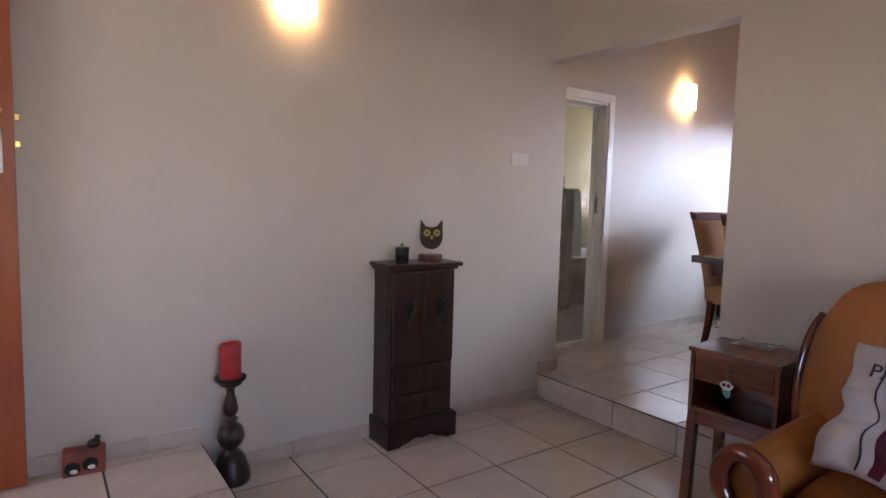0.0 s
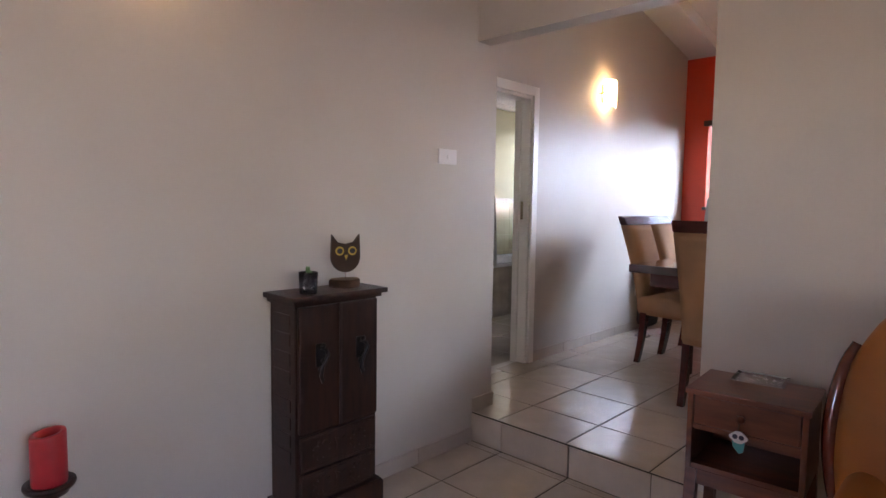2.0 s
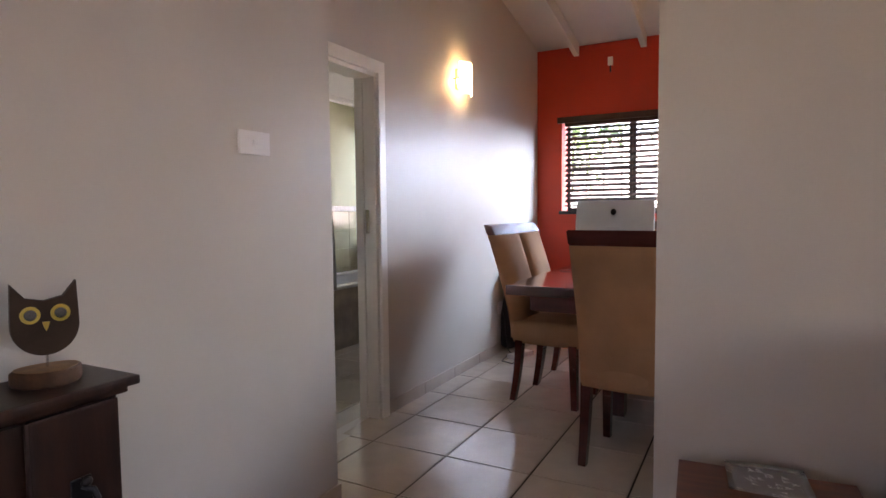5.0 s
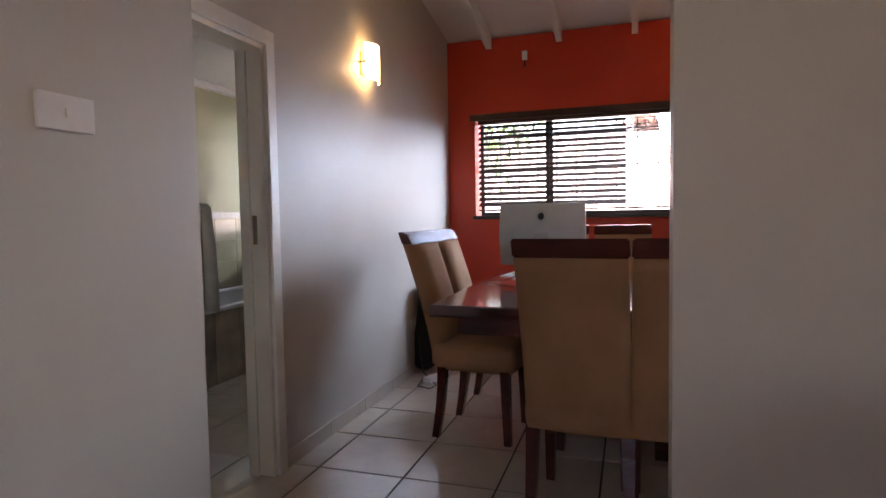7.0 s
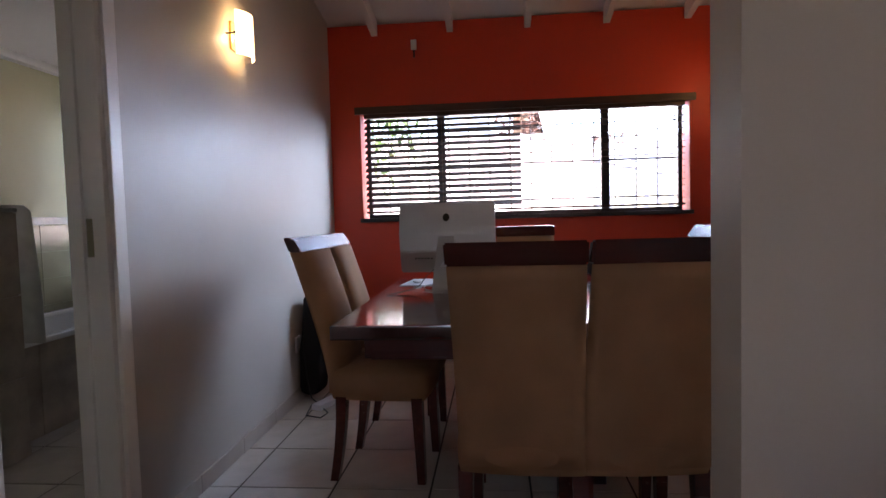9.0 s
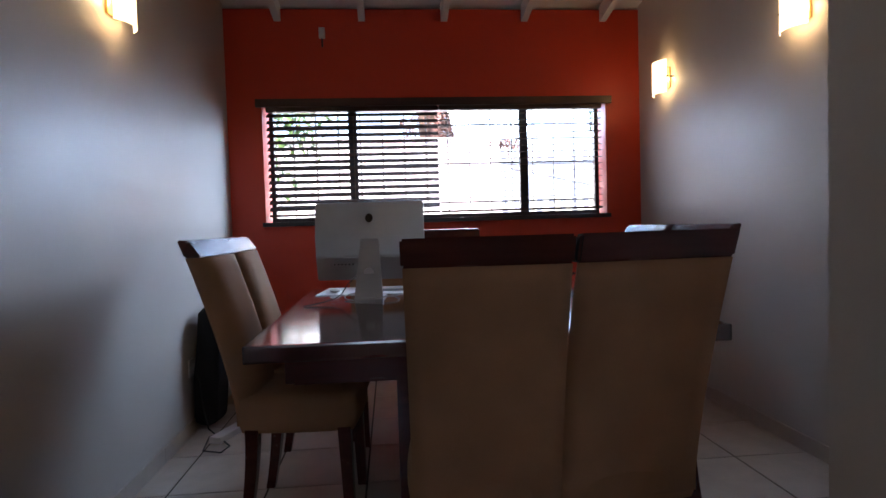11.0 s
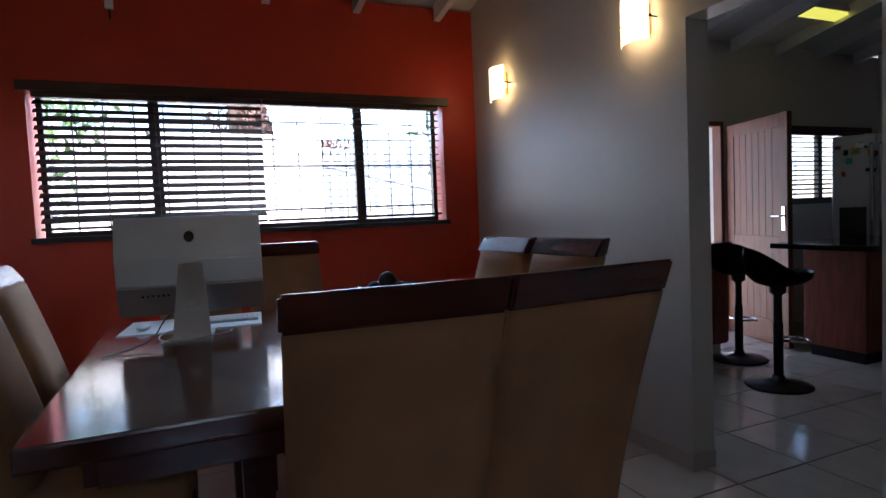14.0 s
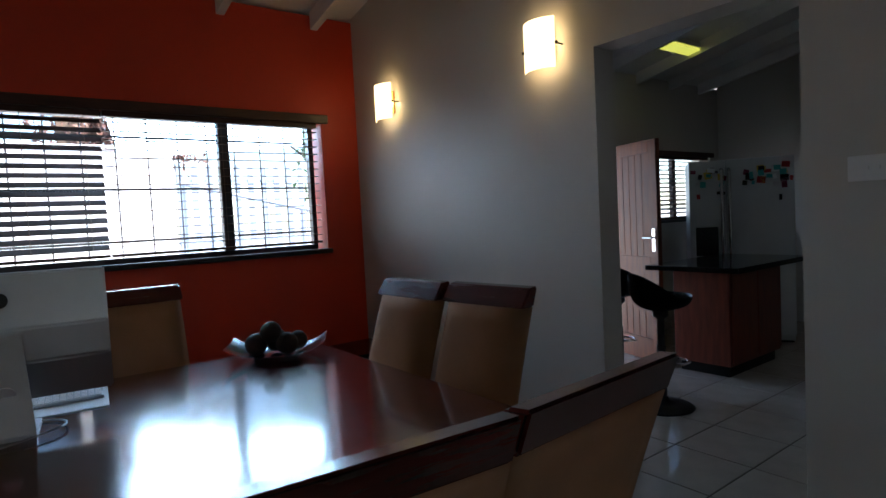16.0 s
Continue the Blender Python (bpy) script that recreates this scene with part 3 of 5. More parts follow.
def build_chair(m):
    ch = thing("dining_chair", "tall tan suede dining chair with dark mahogany legs and top rail", "chair", m, "chairs round the table")
    w = 0.192
    # padded back, swept backwards
    bm = bmesh.new()
    n, mseg = 14, 10
    front, rear = [], []
    for i in range(n + 1):
        z = 0.40 + (1.035 - 0.40) * i / n
        fr, re = [], []
        for j in range(mseg + 1):
            u = -1 + 2 * j / mseg
            edge = (1 - abs(u) ** 5)
            pad = 0.07 * edge + 0.012 if z > 0.5 else 0.05 * edge + 0.02
            fr.append(bm.verts.new((back_x(z) + pad, u * w, z)))
            re.append(bm.verts.new((back_x(z) - 0.004 * edge, u * w, z)))
        front.append(fr), rear.append(re)
    for rows_ in (front, rear):
        for r0, r1 in zip(rows_, rows_[1:]):
            for j in range(mseg):
                bm.faces.new((r0[j], r0[j + 1], r1[j + 1], r1[j]))
    for f0, f1, r0, r1 in zip(front, front[1:], rear, rear[1:]):
        bm.faces.new((f0[0], f1[0], r1[0], r0[0])), bm.faces.new((f0[-1], r0[-1], r1[-1], f1[-1]))
    for f, r in ((front[0], rear[0]), (front[-1], rear[-1])):
        for j in range(mseg):
            bm.faces.new((f[j], r[j], r[j + 1], f[j + 1]))
    part("backrest", bm, M_SUEDE, ch, "tan suede backrest", True)
    # wooden top rail
    bm = bmesh.new()
    x = back_x(1.07)
    vs = prism(bm, [(back_x(1.03) - 0.006, 1.036), (back_x(1.03) + 0.058, 1.036), (back_x(1.1) + 0.038, 1.1), (back_x(1.1) - 0.006, 1.104)], -w - 0.004, w + 0.004, "y")
    bmesh.ops.bevel(bm, geom=bm.edges[:], offset=0.006, segments=2, affect="EDGES")
    part("top_rail", bm, M_MAHOG, ch, "dark mahogany top rail")
    # seat
    bm = bmesh.new()
    vs = soft_box(bm, 0.47, 0.43, 0.14, 0.28, 7, (0.02, 0, 0.435))
    for v in vs:
        if v.co.z > 0.45:
            v.co.z += 0.012 * (1 - (v.co.y / 0.22) ** 2)
    part("seat", bm, M_SUEDE, ch, "padded tan suede seat", True)
    # legs: sabre-curved behind, tapered in front
    for s in (-1, 1):
        for front_leg in (True, False):
            bm = bmesh.new()
            prev = None
            for i in range(7):
                k = i / 6
                z = 0.385 * (1 - k)
                hw = 0.024 - 0.006 * k
                cx = 0.195 + 0.012 * k if front_leg else -0.15 - 0.045 * k ** 1.8
                ring = [bm.verts.new((cx + p * hw, s * (0.178 + 0.004 * k) + q * hw, z)) for p, q in ((-1, -1), (1, -1), (1, 1), (-1, 1))]
                if prev:
                    for q in range(4):
                        bm.faces.new((prev[q], prev[(q + 1) % 4], ring[(q + 1) % 4], ring[q]))
                else:
                    bm.faces.new(ring)
                prev = ring
            bm.faces.new(prev[::-1])
            part("leg", bm, M_MAHOG, ch)
    return ch


chair = build_chair(pose(4.01, 1.931, F, 0, 0, -4))
for x, y, turn in ((4.016, 1.583, 4), (4.74, 2.55, -94), (5.16, 2.54, -91), (5.635, 1.81, 180), (5.64, 2.235, 180.5),
                   (5.05, 1.288, 93), (4.62, 1.242, 96)):
    copy_thing(chair, pose(x, y, F, 0, 0, turn))

# ---- computer on the table ----
pc = thing("desktop_computer", "silver all-in-one desktop computer seen from behind", "computer", pose(5.216, 2.27, TZ, 0, 0, -6.5))
bm = bmesh.new()
prism(bm, [(0.012, 0.085), (-0.008, 0.085), (-0.034, 0.2), (-0.036, 0.3), (-0.012, 0.462), (0.006, 0.465)], -0.264, 0.264, "y")
bmesh.ops.bevel(bm, geom=bm.edges[:], offset=0.006, segments=2, affect="EDGES")
disp = part("display_panel", bm, M_ALU, pc)
bm = bmesh.new()
box(bm, 0.013, 0.016, -0.25, 0.25, 0.16, 0.45)
part("screen", bm, M_BLACK, disp)
bm = bmesh.new()
vs = prism(bm, [(-0.039, 0.274), (-0.039, 0.284), (-0.12, 0.012), (-0.12, 0.0), (0.06, 0.0), (0.06, 0.008), (-0.104, 0.012)], -0.068, 0.068, "y")
for v in vs:
    v.co.y *= 1.0 - 0.36 * min(1, max(0, v.co.z / 0.28))
stand_ = part("stand", bm, M_ALU, pc)
bm = bmesh.new()
lathe(bm, [(0.0, 0.0), (0.024, 0.0), (0.024, 0.003), (0.0, 0.003)], seg=24)
part("cable_port", bm, M_PAPER, stand_, "pale round cable hole", False, pose(-0.086, 0, 0.125, 0, -106, 0))
bm = bmesh.new()
lathe(bm, [(0.0, 0.0), (0.022, 0.0), (0.022, 0.002), (0.0, 0.002)], seg=20)
for v in bm.verts:
    v.co.y *= 0.85
part("emblem", bm, M_BLACK, disp, "small dark emblem", False, pose(-0.0275, 0, 0.385, 0, -82, 0))
for k in range(6):
    bm = bmesh.new()
    box(bm, -0.002, 0.002, -0.004, 0.004, -0.004, 0.004)
    part("port", bm, M_BLACK, disp, "", False, pose(-0.026, 0.085 + 0.018 * k, 0.163))
ob = tagged(part("cable", (lambda b: (tube(b, [(5.15 + 0.12 * math.cos(t) * (1 + 0.1 * math.sin(3 * t)), 2.27 + 0.13 * math.sin(t), TZ + 0.005 + 0.006 * (1 + math.sin(2 * t))) for t in [i * 0.3 for i in range(42)]], 0.0028, 6), b)[1])(bmesh.new()), M_GREYCABLE, None, "", True), "coiled pale cable round the computer's foot", "cable")
ob = tagged(part("cable", (lambda b: (tube(b, [(5.16 - 0.03 * i, 2.30 + 0.03 * i + 0.02 * math.sin(i), TZ + 0.13 * (1 - i / 8) ** 2 + 0.004) for i in range(9)], 0.0025, 6), b)[1])(bmesh.new()), M_RUBBER, None, "", True), "thin dark cable hanging from the computer", "cable")
bm = bmesh.new()
box(bm, -0.17, 0.17, -0.275, 0.275, 0, 0.004, 0.0015)
tagged(part("desk_mat", bm, M_PAPER, None, "", False, pose(5.47, 2.27, TZ, 0, 0, -6)), "white sheet under keyboard and mouse", "desk mat")
kb = thing("keyboard", "slim white keyboard on the white mat", "keyboard", pose(5.45, 2.15, TZ + 0.004, 0, 0, -5))
bm = bmesh.new()
box(bm, -0.058, 0.058, -0.14, 0.14, 0.0, 0.011, 0.003)
part("base", bm, M_ALU, kb)
for i in range(5):
    bm = bmesh.new()
    for j in range(13):
        box(bm, -0.05 + i * 0.0205, -0.034 + i * 0.0205, -0.132 + j * 0.0205, -0.115 + j * 0.0205, 0.0112, 0.0145)
    part("key_row", bm, M_PLASTIC, kb)
bm = bmesh.new()
ball(bm, (0, 0, 0.011), 0.03, 1.7, 0.95, 0.4, 3)
for v in bm.verts:
    v.co.z = max(v.co.z, 0.0005)
tagged(part("computer_mouse", bm, M_PLASTIC, None, "", True, pose(5.42, 2.47, TZ + 0.0045)), "white computer mouse on the mat", "mouse")

# bowl of woven balls
bowl = thing("centrepiece_dish", "flat dark dish with upturned pale-lined corners", "dish", pose(5.52, 1.345, TZ, 0, 0, -29))
bm = bmesh.new()
n = 12
g = [[None] * (n + 1) for _ in range(n + 1)]
for i in range(n + 1):
    for j in range(n + 1):
        u, v = -1 + 2 * i / n, -1 + 2 * j / n
        g[i][j] = bm.verts.new((0.125 * u, 0.205 * v, 0.012 + 0.05 * abs(v) ** 3 + 0.012 * abs(u) ** 3))
for i in range(n):
    for j in range(n):
        bm.faces.new((g[i][j], g[i + 1][j], g[i + 1][j + 1], g[i][j + 1]))
bmesh.ops.solidify(bm, geom=bm.faces[:], thickness=0.008)
part("dish", bm, M_TABLE, bowl, "", True)
bm = bmesh.new()
box(bm, -0.06, 0.06, -0.09, 0.09, 0, 0.013, 0.003)
part("foot", bm, M_TABLE, bowl)
for x, y, z, r in ((-0.02, 0.085, 0.062, 0.042), (0.03, 0.01, 0.068, 0.044), (-0.03, -0.045, 0.06, 0.042), (-0.025, 0.02, 0.112, 0.04), (0.02, -0.085, 0.062, 0.036), (0.045, 0.08, 0.062, 0.034)):
    bm = bmesh.new()
    ball(bm, (0, 0, 0), r * 1.12, sub=3)
    for v in bm.verts:
        v.co *= 1 + 0.04 * noise.noise(v.co * 60)
    p = bowl.matrix_basis @ Vector((x, y, z))
    tagged(part("decorative_ball", bm, M_BALL, None, "", True, pose(*p)), "dark woven decorative ball in the dish", "ball", "balls in the dish")

# bag and cables behind the chairs
bm = bmesh.new()
vs = soft_box(bm, 0.22, 0.14, 0.7, 0.35, 6)
for v in vs:
    v.co += 0.02 * noise.noise_vector(v.co * 6)
tagged(part("bag", bm, M_BAG, None, "", True, pose(5.82, 3.235, F + 0.355, 4, 0, 0)), "tall black cloth bag leaning on the wall", "bag")
tagged(part("cable", (lambda b: (tube(b, [(5.72, 3.30, 0.52), (5.71, 3.27, 0.45), (5.68, 3.25, 0.32), (5.66, 3.22, 0.2), (5.6, 3.15, F + 0.006), (5.45, 3.05, F + 0.006), (5.36, 3.07, F + 0.006), (5.4, 3.17, F + 0.006), (5.6, 3.2, F + 0.006), (5.8, 3.05, F + 0.006)], 0.004, 6), b)[1])(bmesh.new()), M_RUBBER, None, "", True), "black power cable looping from the socket", "cable")
bm = bmesh.new()
box(bm, -0.035, 0.035, -0.12, 0.12, 0, 0.035, 0.006)
tagged(part("power_strip", bm, M_PLASTIC, None, "", False, pose(5.62, 3.1, F, 0, 0, 70)), "white multi-socket power strip on the floor", "power strip")
ob = thing("low_cabinet", "low dark wooden cabinet in the corner", "cabinet", pose(6.48, 0.44, F))
bm = bmesh.new()
box(bm, -0.2, 0.2, -0.22, 0.22, 0.03, 0.5, 0.006)
part("body", bm, M_DARKWOOD, ob)
bm = bmesh.new()
box(bm, -0.21, 0.21, -0.23, 0.23, 0.501, 0.525, 0.005)
part("top", bm, M_BLACK, ob)
for sx in (-1, 1):
    for sy in (-1, 1):
        bm = bmesh.new()
        box(bm, sx * 0.17 - 0.02, sx * 0.17 + 0.02, sy * 0.19 - 0.02, sy * 0.19 + 0.02, 0, 0.03)
        part("foot", bm, M_BLACK, ob)

# ---- living room: cabinet with owl and plant ----
cab = thing("cabinet", "narrow dark carved wooden cabinet with two doors and two drawers", "cabinet", pose(1.803, 2.925, 0))
bm = bmesh.new()
box(bm, -0.2, 0.2, -0.18, 0, 0.12, 0.955, 0.004)
part("body", bm, M_DARKWOOD, cab)
bm = bmesh.new()
n = 12
pts = [(-0.222, 0.0), (-0.15, 0.0)] + [(-0.15 + 0.3 * k / n, 0.035 * math.sin(math.pi * k / n) ** 0.7 + 0.006 * math.cos(6 * math.pi * k / n)) for k in range(1, n)] + [(0.15, 0.0), (0.222, 0.0), (0.222, 0.125), (0.21, 0.14), (-0.21, 0.14), (-0.222, 0.125)]
prism(bm, pts, -0.21, -0.185, "y")
part("plinth_front", bm, M_DARKWOOD, cab)
for s in (-1, 1):
    bm = bmesh.new()
    box(bm, s * 0.212 - 0.01, s * 0.212 + 0.01, -0.1845, 0, 0, 0.135, 0.003)
    part("plinth_side", bm, M_DARKWOOD, cab)
bm = bmesh.new()
box(bm, -0.233, 0.233, -0.222, 0.003, 0.963, 0.985, 0.007)
box(bm, -0.216, 0.216, -0.2, 0.001, 0.945, 0.964, 0.005)
part("top", bm, M_DARKWOOD, cab)
for s in (-1, 1):
    bm = bmesh.new()
    box(bm, s * 0.0985 - 0.093, s * 0.0985 + 0.093, -0.2, -0.181, 0.44, 0.94, 0.006)
    door = part("door", bm, M_DARKWOOD, cab)
    bm = bmesh.new()
    box(bm, s * 0.0985 - 0.022, s * 0.0985 + 0.022, -0.206, -0.2005, 0.70, 0.79, 0.003)
    tube(bm, [(s * 0.0985, -0.206, 0.77), (s * 0.0985 + 0.012, -0.228, 0.765), (s * 0.0985 + 0.018, -0.23, 0.745), (s * 0.0985 + 0.008, -0.228, 0.725), (s * 0.0985 - 0.004, -0.225, 0.70), (s * 0.0985 - 0.01, -0.222, 0.665), (s * 0.0985 - 0.003, -0.222, 0.64), (s * 0.0985 + 0.006, -0.222, 0.655)], [0.005, 0.007, 0.008, 0.007, 0.007, 0.008, 0.007, 0.004], 8)
    for dz in (0.78, 0.72, 0.69):
        ball(bm, (s * 0.0985 + 0.008 * math.sin(dz * 90), -0.212, dz), 0.011, 1.2, 0.6, 1)
    part("handle", bm, M_IRON, door, "worn black iron drop handle", True)
bm = bmesh.new()
tube(bm, [(0, -0.201, 0.44), (0, -0.201, 0.94)], 0.006, 8)
part("door_bead", bm, M_DARKWOOD, cab)
rnd = random.Random(4)
for z0_, z1_ in ((0.285, 0.425), (0.15, 0.275)):
    bm = bmesh.new()
    box(bm, -0.186, 0.186, -0.199, -0.181, z0_, z1_, 0.005)
    dr = part("drawer", bm, M_DARKWOOD, cab)
    zc = (z0_ + z1_) / 2
    for s in (-1, 1):
        bm = bmesh.new()
        cx = s * 0.09
        ring = []
        for k in range(48):
            an = 2 * math.pi * k / 48
            r = 0.026 + 0.02 * abs(math.sin(4 * an)) ** 0.7
            ring.append((cx + r * math.cos(an), zc + 0.9 * r * math.sin(an)))
        prism(bm, ring, -0.2045, -0.1992, "y")
        part("rosette", bm, M_DARKWOOD, dr, "carved leaf rosette")
    bm = bmesh.new()
    prism(bm, [(-0.028, zc - 0.034), (0.0, zc - 0.02), (0.028, zc - 0.034), (0.018, zc), (0.028, zc + 0.034), (0.0, zc + 0.02), (-0.028, zc + 0.034), (-0.018, zc)], -0.2035, -0.1992, "y")
    part("carved_motif", bm, M_DARKWOOD, dr)
    for zz in (z0_ + 0.012, z1_ - 0.012):
        bm = bmesh.new()
        tube(bm, [(-0.178, -0.1995, zz), (0.178, -0.1995, zz)], 0.003, 6)
        part("bead", bm, M_DARKWOOD, dr)
for z0_, z1_ in ((0.62, 0.92), (0.3, 0.58)):
    bm = bmesh.new()
    for k in range(4):
        zz = z0_ + (z1_ - z0_) * (k + 0.5) / 4
        box(bm, -0.205, -0.2005, -0.15, -0.03, zz - 0.025, zz + 0.025, 0.002)
    part("side_carving", bm, M_DARKWOOD, cab)

CT = 0.985
owl = thing("owl_ornament", "flat dark wooden owl with yellow eyes on a log slice", "ornament", pose(1.9, 2.825, CT, 0, 0, -17))
bm = bmesh.new()
lathe(bm, [(0.0, 0.0), (0.064, 0.0), (0.067, 0.008), (0.066, 0.03), (0.062, 0.034)], seg=26)
for v in bm.verts:
    k = 1 + 0.06 * math.sin(3 * math.atan2(v.co.y, v.co.x)) + 0.03 * math.sin(7 * math.atan2(v.co.y, v.co.x))
    v.co.x, v.co.y = v.co.x * k, v.co.y * k * 0.8
log_ = part("log_slice", bm, M_BARKWOOD, owl, "bark-edged log slice", True)
bm = bmesh.new()
lathe(bm, [(0.0, 0.0345), (0.061, 0.0345), (0.061, 0.036), (0.0, 0.0365)], seg=26)
for v in bm.verts:
    k = 1 + 0.06 * math.sin(3 * math.atan2(v.co.y, v.co.x))
    v.co.x, v.co.y = v.co.x * k, v.co.y * k * 0.8
part("cut_face", bm, M_LOGTOP, log_, "pale cut wood face")
bm = bmesh.new()
tube(bm, [(0, 0, 0.034), (0, 0, 0.08)], 0.0025, 6)
part("pin", bm, M_CHROME, owl)
bm = bmesh.new()
pts = []
for k in range(25):
    an = math.pi + math.pi * k / 24
    pts.append((0.064 * math.cos(an) * (1 + 0.05 * math.sin(math.pi * k / 24)), 0.135 + 0.068 * math.sin(an) * 1.05))
pts += [(0.063, 0.17), (0.061, 0.225), (0.035, 0.192), (0.0, 0.184), (-0.035, 0.192), (-0.061, 0.225), (-0.063, 0.17)]
prism(bm, pts, -0.008, 0.008, "y")
body_ = part("owl_body", bm, M_OWLWOOD, owl)
for s in (-1, 1):
    bm = bmesh.new()
    lathe(bm, [(0.0145, 0.0), (0.019, 0.0), (0.019, 0.002), (0.0145, 0.002), (0.0145, 0.0)], seg=20)
    part("eye", bm, M_YELLOW, body_, "yellow ringed eye", False, pose(s * 0.028, -0.0085, 0.155, 90, 0, 0))
    bm = bmesh.new()
    lathe(bm, [(0.0, 0.0), (0.0118, 0.0), (0.0118, 0.004), (0.0, 0.0042)], seg=20)
    part("pupil", bm, M_BLACK, body_, "dark round pupil", False, pose(s * 0.028, -0.0085, 0.155, 90, 0, 0))
bm = bmesh.new()
prism(bm, [(-0.007, 0.138), (0.007, 0.138), (0.004, 0.126), (0.0, 0.118), (-0.004, 0.126)], -0.012, -0.0085, "y")
part("beak", bm, M_YELLOW, body_)

pot = thing("glass_plant_pot", "small glass of dark soil with a green succulent", "plant pot", pose(1.684, 2.775, CT))
bm = bmesh.new()
lathe(bm, [(0.0, 0.0), (0.034, 0.0), (0.038, 0.085), (0.0355, 0.085), (0.032, 0.006), (0.0, 0.006)], seg=28)
part("glass", bm, M_GLASS, pot, "clear glass tumbler", True)
bm = bmesh.new()
lathe(bm, [(0.0, 0.0065), (0.0315, 0.0065), (0.0345, 0.06), (0.0, 0.064)], seg=24)
part("soil", bm, M_SOIL, pot, "", True)
bm = bmesh.new()
rnd = random.Random(7)
for k in range(18):
    an, rr = rnd.uniform(0, 6.28), rnd.uniform(0.002, 0.02)
    ball(bm, (rr * math.cos(an), rr * math.sin(an), 0.068 + rnd.uniform(0, 0.03)), 0.008, 0.7, 0.7, 1.5, 1)
part("succulent", bm, M_LEAF, pot, "green succulent leaves", True)

# ---- candle holder ----
can = thing("candle_holder", "tall dark turned wooden candle holder with a red pillar candle", "candle holder", pose(0.815, 2.83, 0) @ Matrix.Diagonal((1, 1, 0.96, 1)))
bm = bmesh.new()
lathe(bm, [(0.0, 0.0), (0.083, 0.0), (0.086, 0.02), (0.084, 0.055), (0.072, 0.085), (0.066, 0.11), (0.05, 0.14), (0.03, 0.158), (0.028, 0.166), (0.046, 0.18), (0.06, 0.21), (0.062, 0.235), (0.052, 0.268), (0.03, 0.29), (0.022, 0.296), (0.03, 0.304), (0.034, 0.31), (0.024, 0.318), (0.02, 0.325), (0.033, 0.345), (0.034, 0.365), (0.024, 0.41), (0.017, 0.44), (0.019, 0.458), (0.032, 0.47), (0.05, 0.48), (0.052, 0.492), (0.066, 0.5), (0.07, 0.51), (0.068, 0.518), (0.05, 0.512), (0.0, 0.512)], seg=36)
part("stem", bm, M_DARKWOOD, can, "", True)
bm = bmesh.new()
lathe(bm, [(0.0, 0.513), (0.047, 0.513), (0.048, 0.52), (0.048, 0.668), (0.046, 0.675), (0.034, 0.675), (0.03, 0.655), (0.0, 0.65)], seg=36)
for v in bm.verts:
    v.co.z += 0.006 * v.co.x / 0.048 if v.co.z > 0.6 else 0
candle = part("candle", bm, M_REDWAX, can, "burnt-down red pillar candle", True)
bm = bmesh.new()
tube(bm, [(0, 0, 0.65), (0.001, 0, 0.66)], 0.0015, 6)
part("wick", bm, M_BLACK, candle)

# ---- brick ornament on the landing ----
br = thing("brick_ornament", "small red brick with round holes holding pebbles", "ornament", pose(0.24, 2.86, PLAT, 0, 0, -6))
bm = bmesh.new()
box(bm, -0.075, 0.075, -0.028, 0.045, 0, 0.1, 0.006)
bk = part("brick", bm, M_BRICK, br)
# the brick is uncut: black discs paint the shade inside its holes
for x, z in ((-0.04, 0.035), (0.022, 0.045)):
    bm = bmesh.new()
    lathe(bm, [(0.0, 0.0), (0.027, 0.0), (0.028, 0.002), (0.0, 0.0025)], seg=20)
    part("hole", bm, M_BLACK, bk, "black disc painted as a shaded round hole", False, pose(x, -0.0285, z, 90, 0, 0))
    bm = bmesh.new()
    ball(bm, (x + 0.004, -0.033, z - 0.012), 0.013, 1.1, 0.5, 0.7)
    part("pebble", bm, M_PLASTIC, br, "white pebble", True)
bm = bmesh.new()
ball(bm, (0.035, 0.0, 0.118), 0.022, 1.2, 0.9, 0.9)
ball(bm, (0.048, -0.002, 0.142), 0.012, 1, 1, 1)
for v in bm.verts:
    v.co.z = max(v.co.z, 0.1005)
tagged(part("stone_figure", bm, M_BLACK, None, "", True, br.matrix_basis.copy()), "small dark stone lump on the brick", "ornament")

# ---- front door, standing open against the wall ----
fd = thing("front_door", "orange varnished wooden front door, standing open", "door", pose(-0.795, 2.845, PLAT + 0.008))
bm = bmesh.new()
box(bm, 0, 0.845, 0, 0.042, 0, 2.04, 0.003)
part("leaf", bm, M_ORWOOD, fd)
for x0, x1, z0_, z1_ in ((0.0, 0.11, 0, 2.04), (0.735, 0.845, 0, 2.04), (0.11, 0.735, 1.92, 2.04), (0.11, 0.735, 0.0, 0.2), (0.11, 0.735, 0.88, 1.02)):
    bm = bmesh.new()
    box(bm, x0 + 0.001, x1 - 0.001, -0.012, -0.0005, z0_ + 0.001, z1_ - 0.001, 0.003)
    part("rail", bm, M_ORWOOD, fd)
bm = bmesh.new()
box(bm, 0.765, 0.81, -0.018, -0.0125, 1.2, 1.36, 0.003)
part("lock_plate", bm, M_CHROME, fd, "chrome lock plate")
bm = bmesh.new()
ball(bm, (0.8, -0.03, 1.425), 0.018)
part("knob", bm, M_BRASS, fd, "brass knob", True)
for z in (1.31, 1.41):
    bm = bmesh.new()
    box(bm, 0.8455, 0.862, 0.012, 0.03, z - 0.012, z + 0.012, 0.002)
    part("latch", bm, M_BRASS, fd)
dframe = tagged(new("door_frame_front"), "orange varnished front door frame", "door frame", kind="structure")
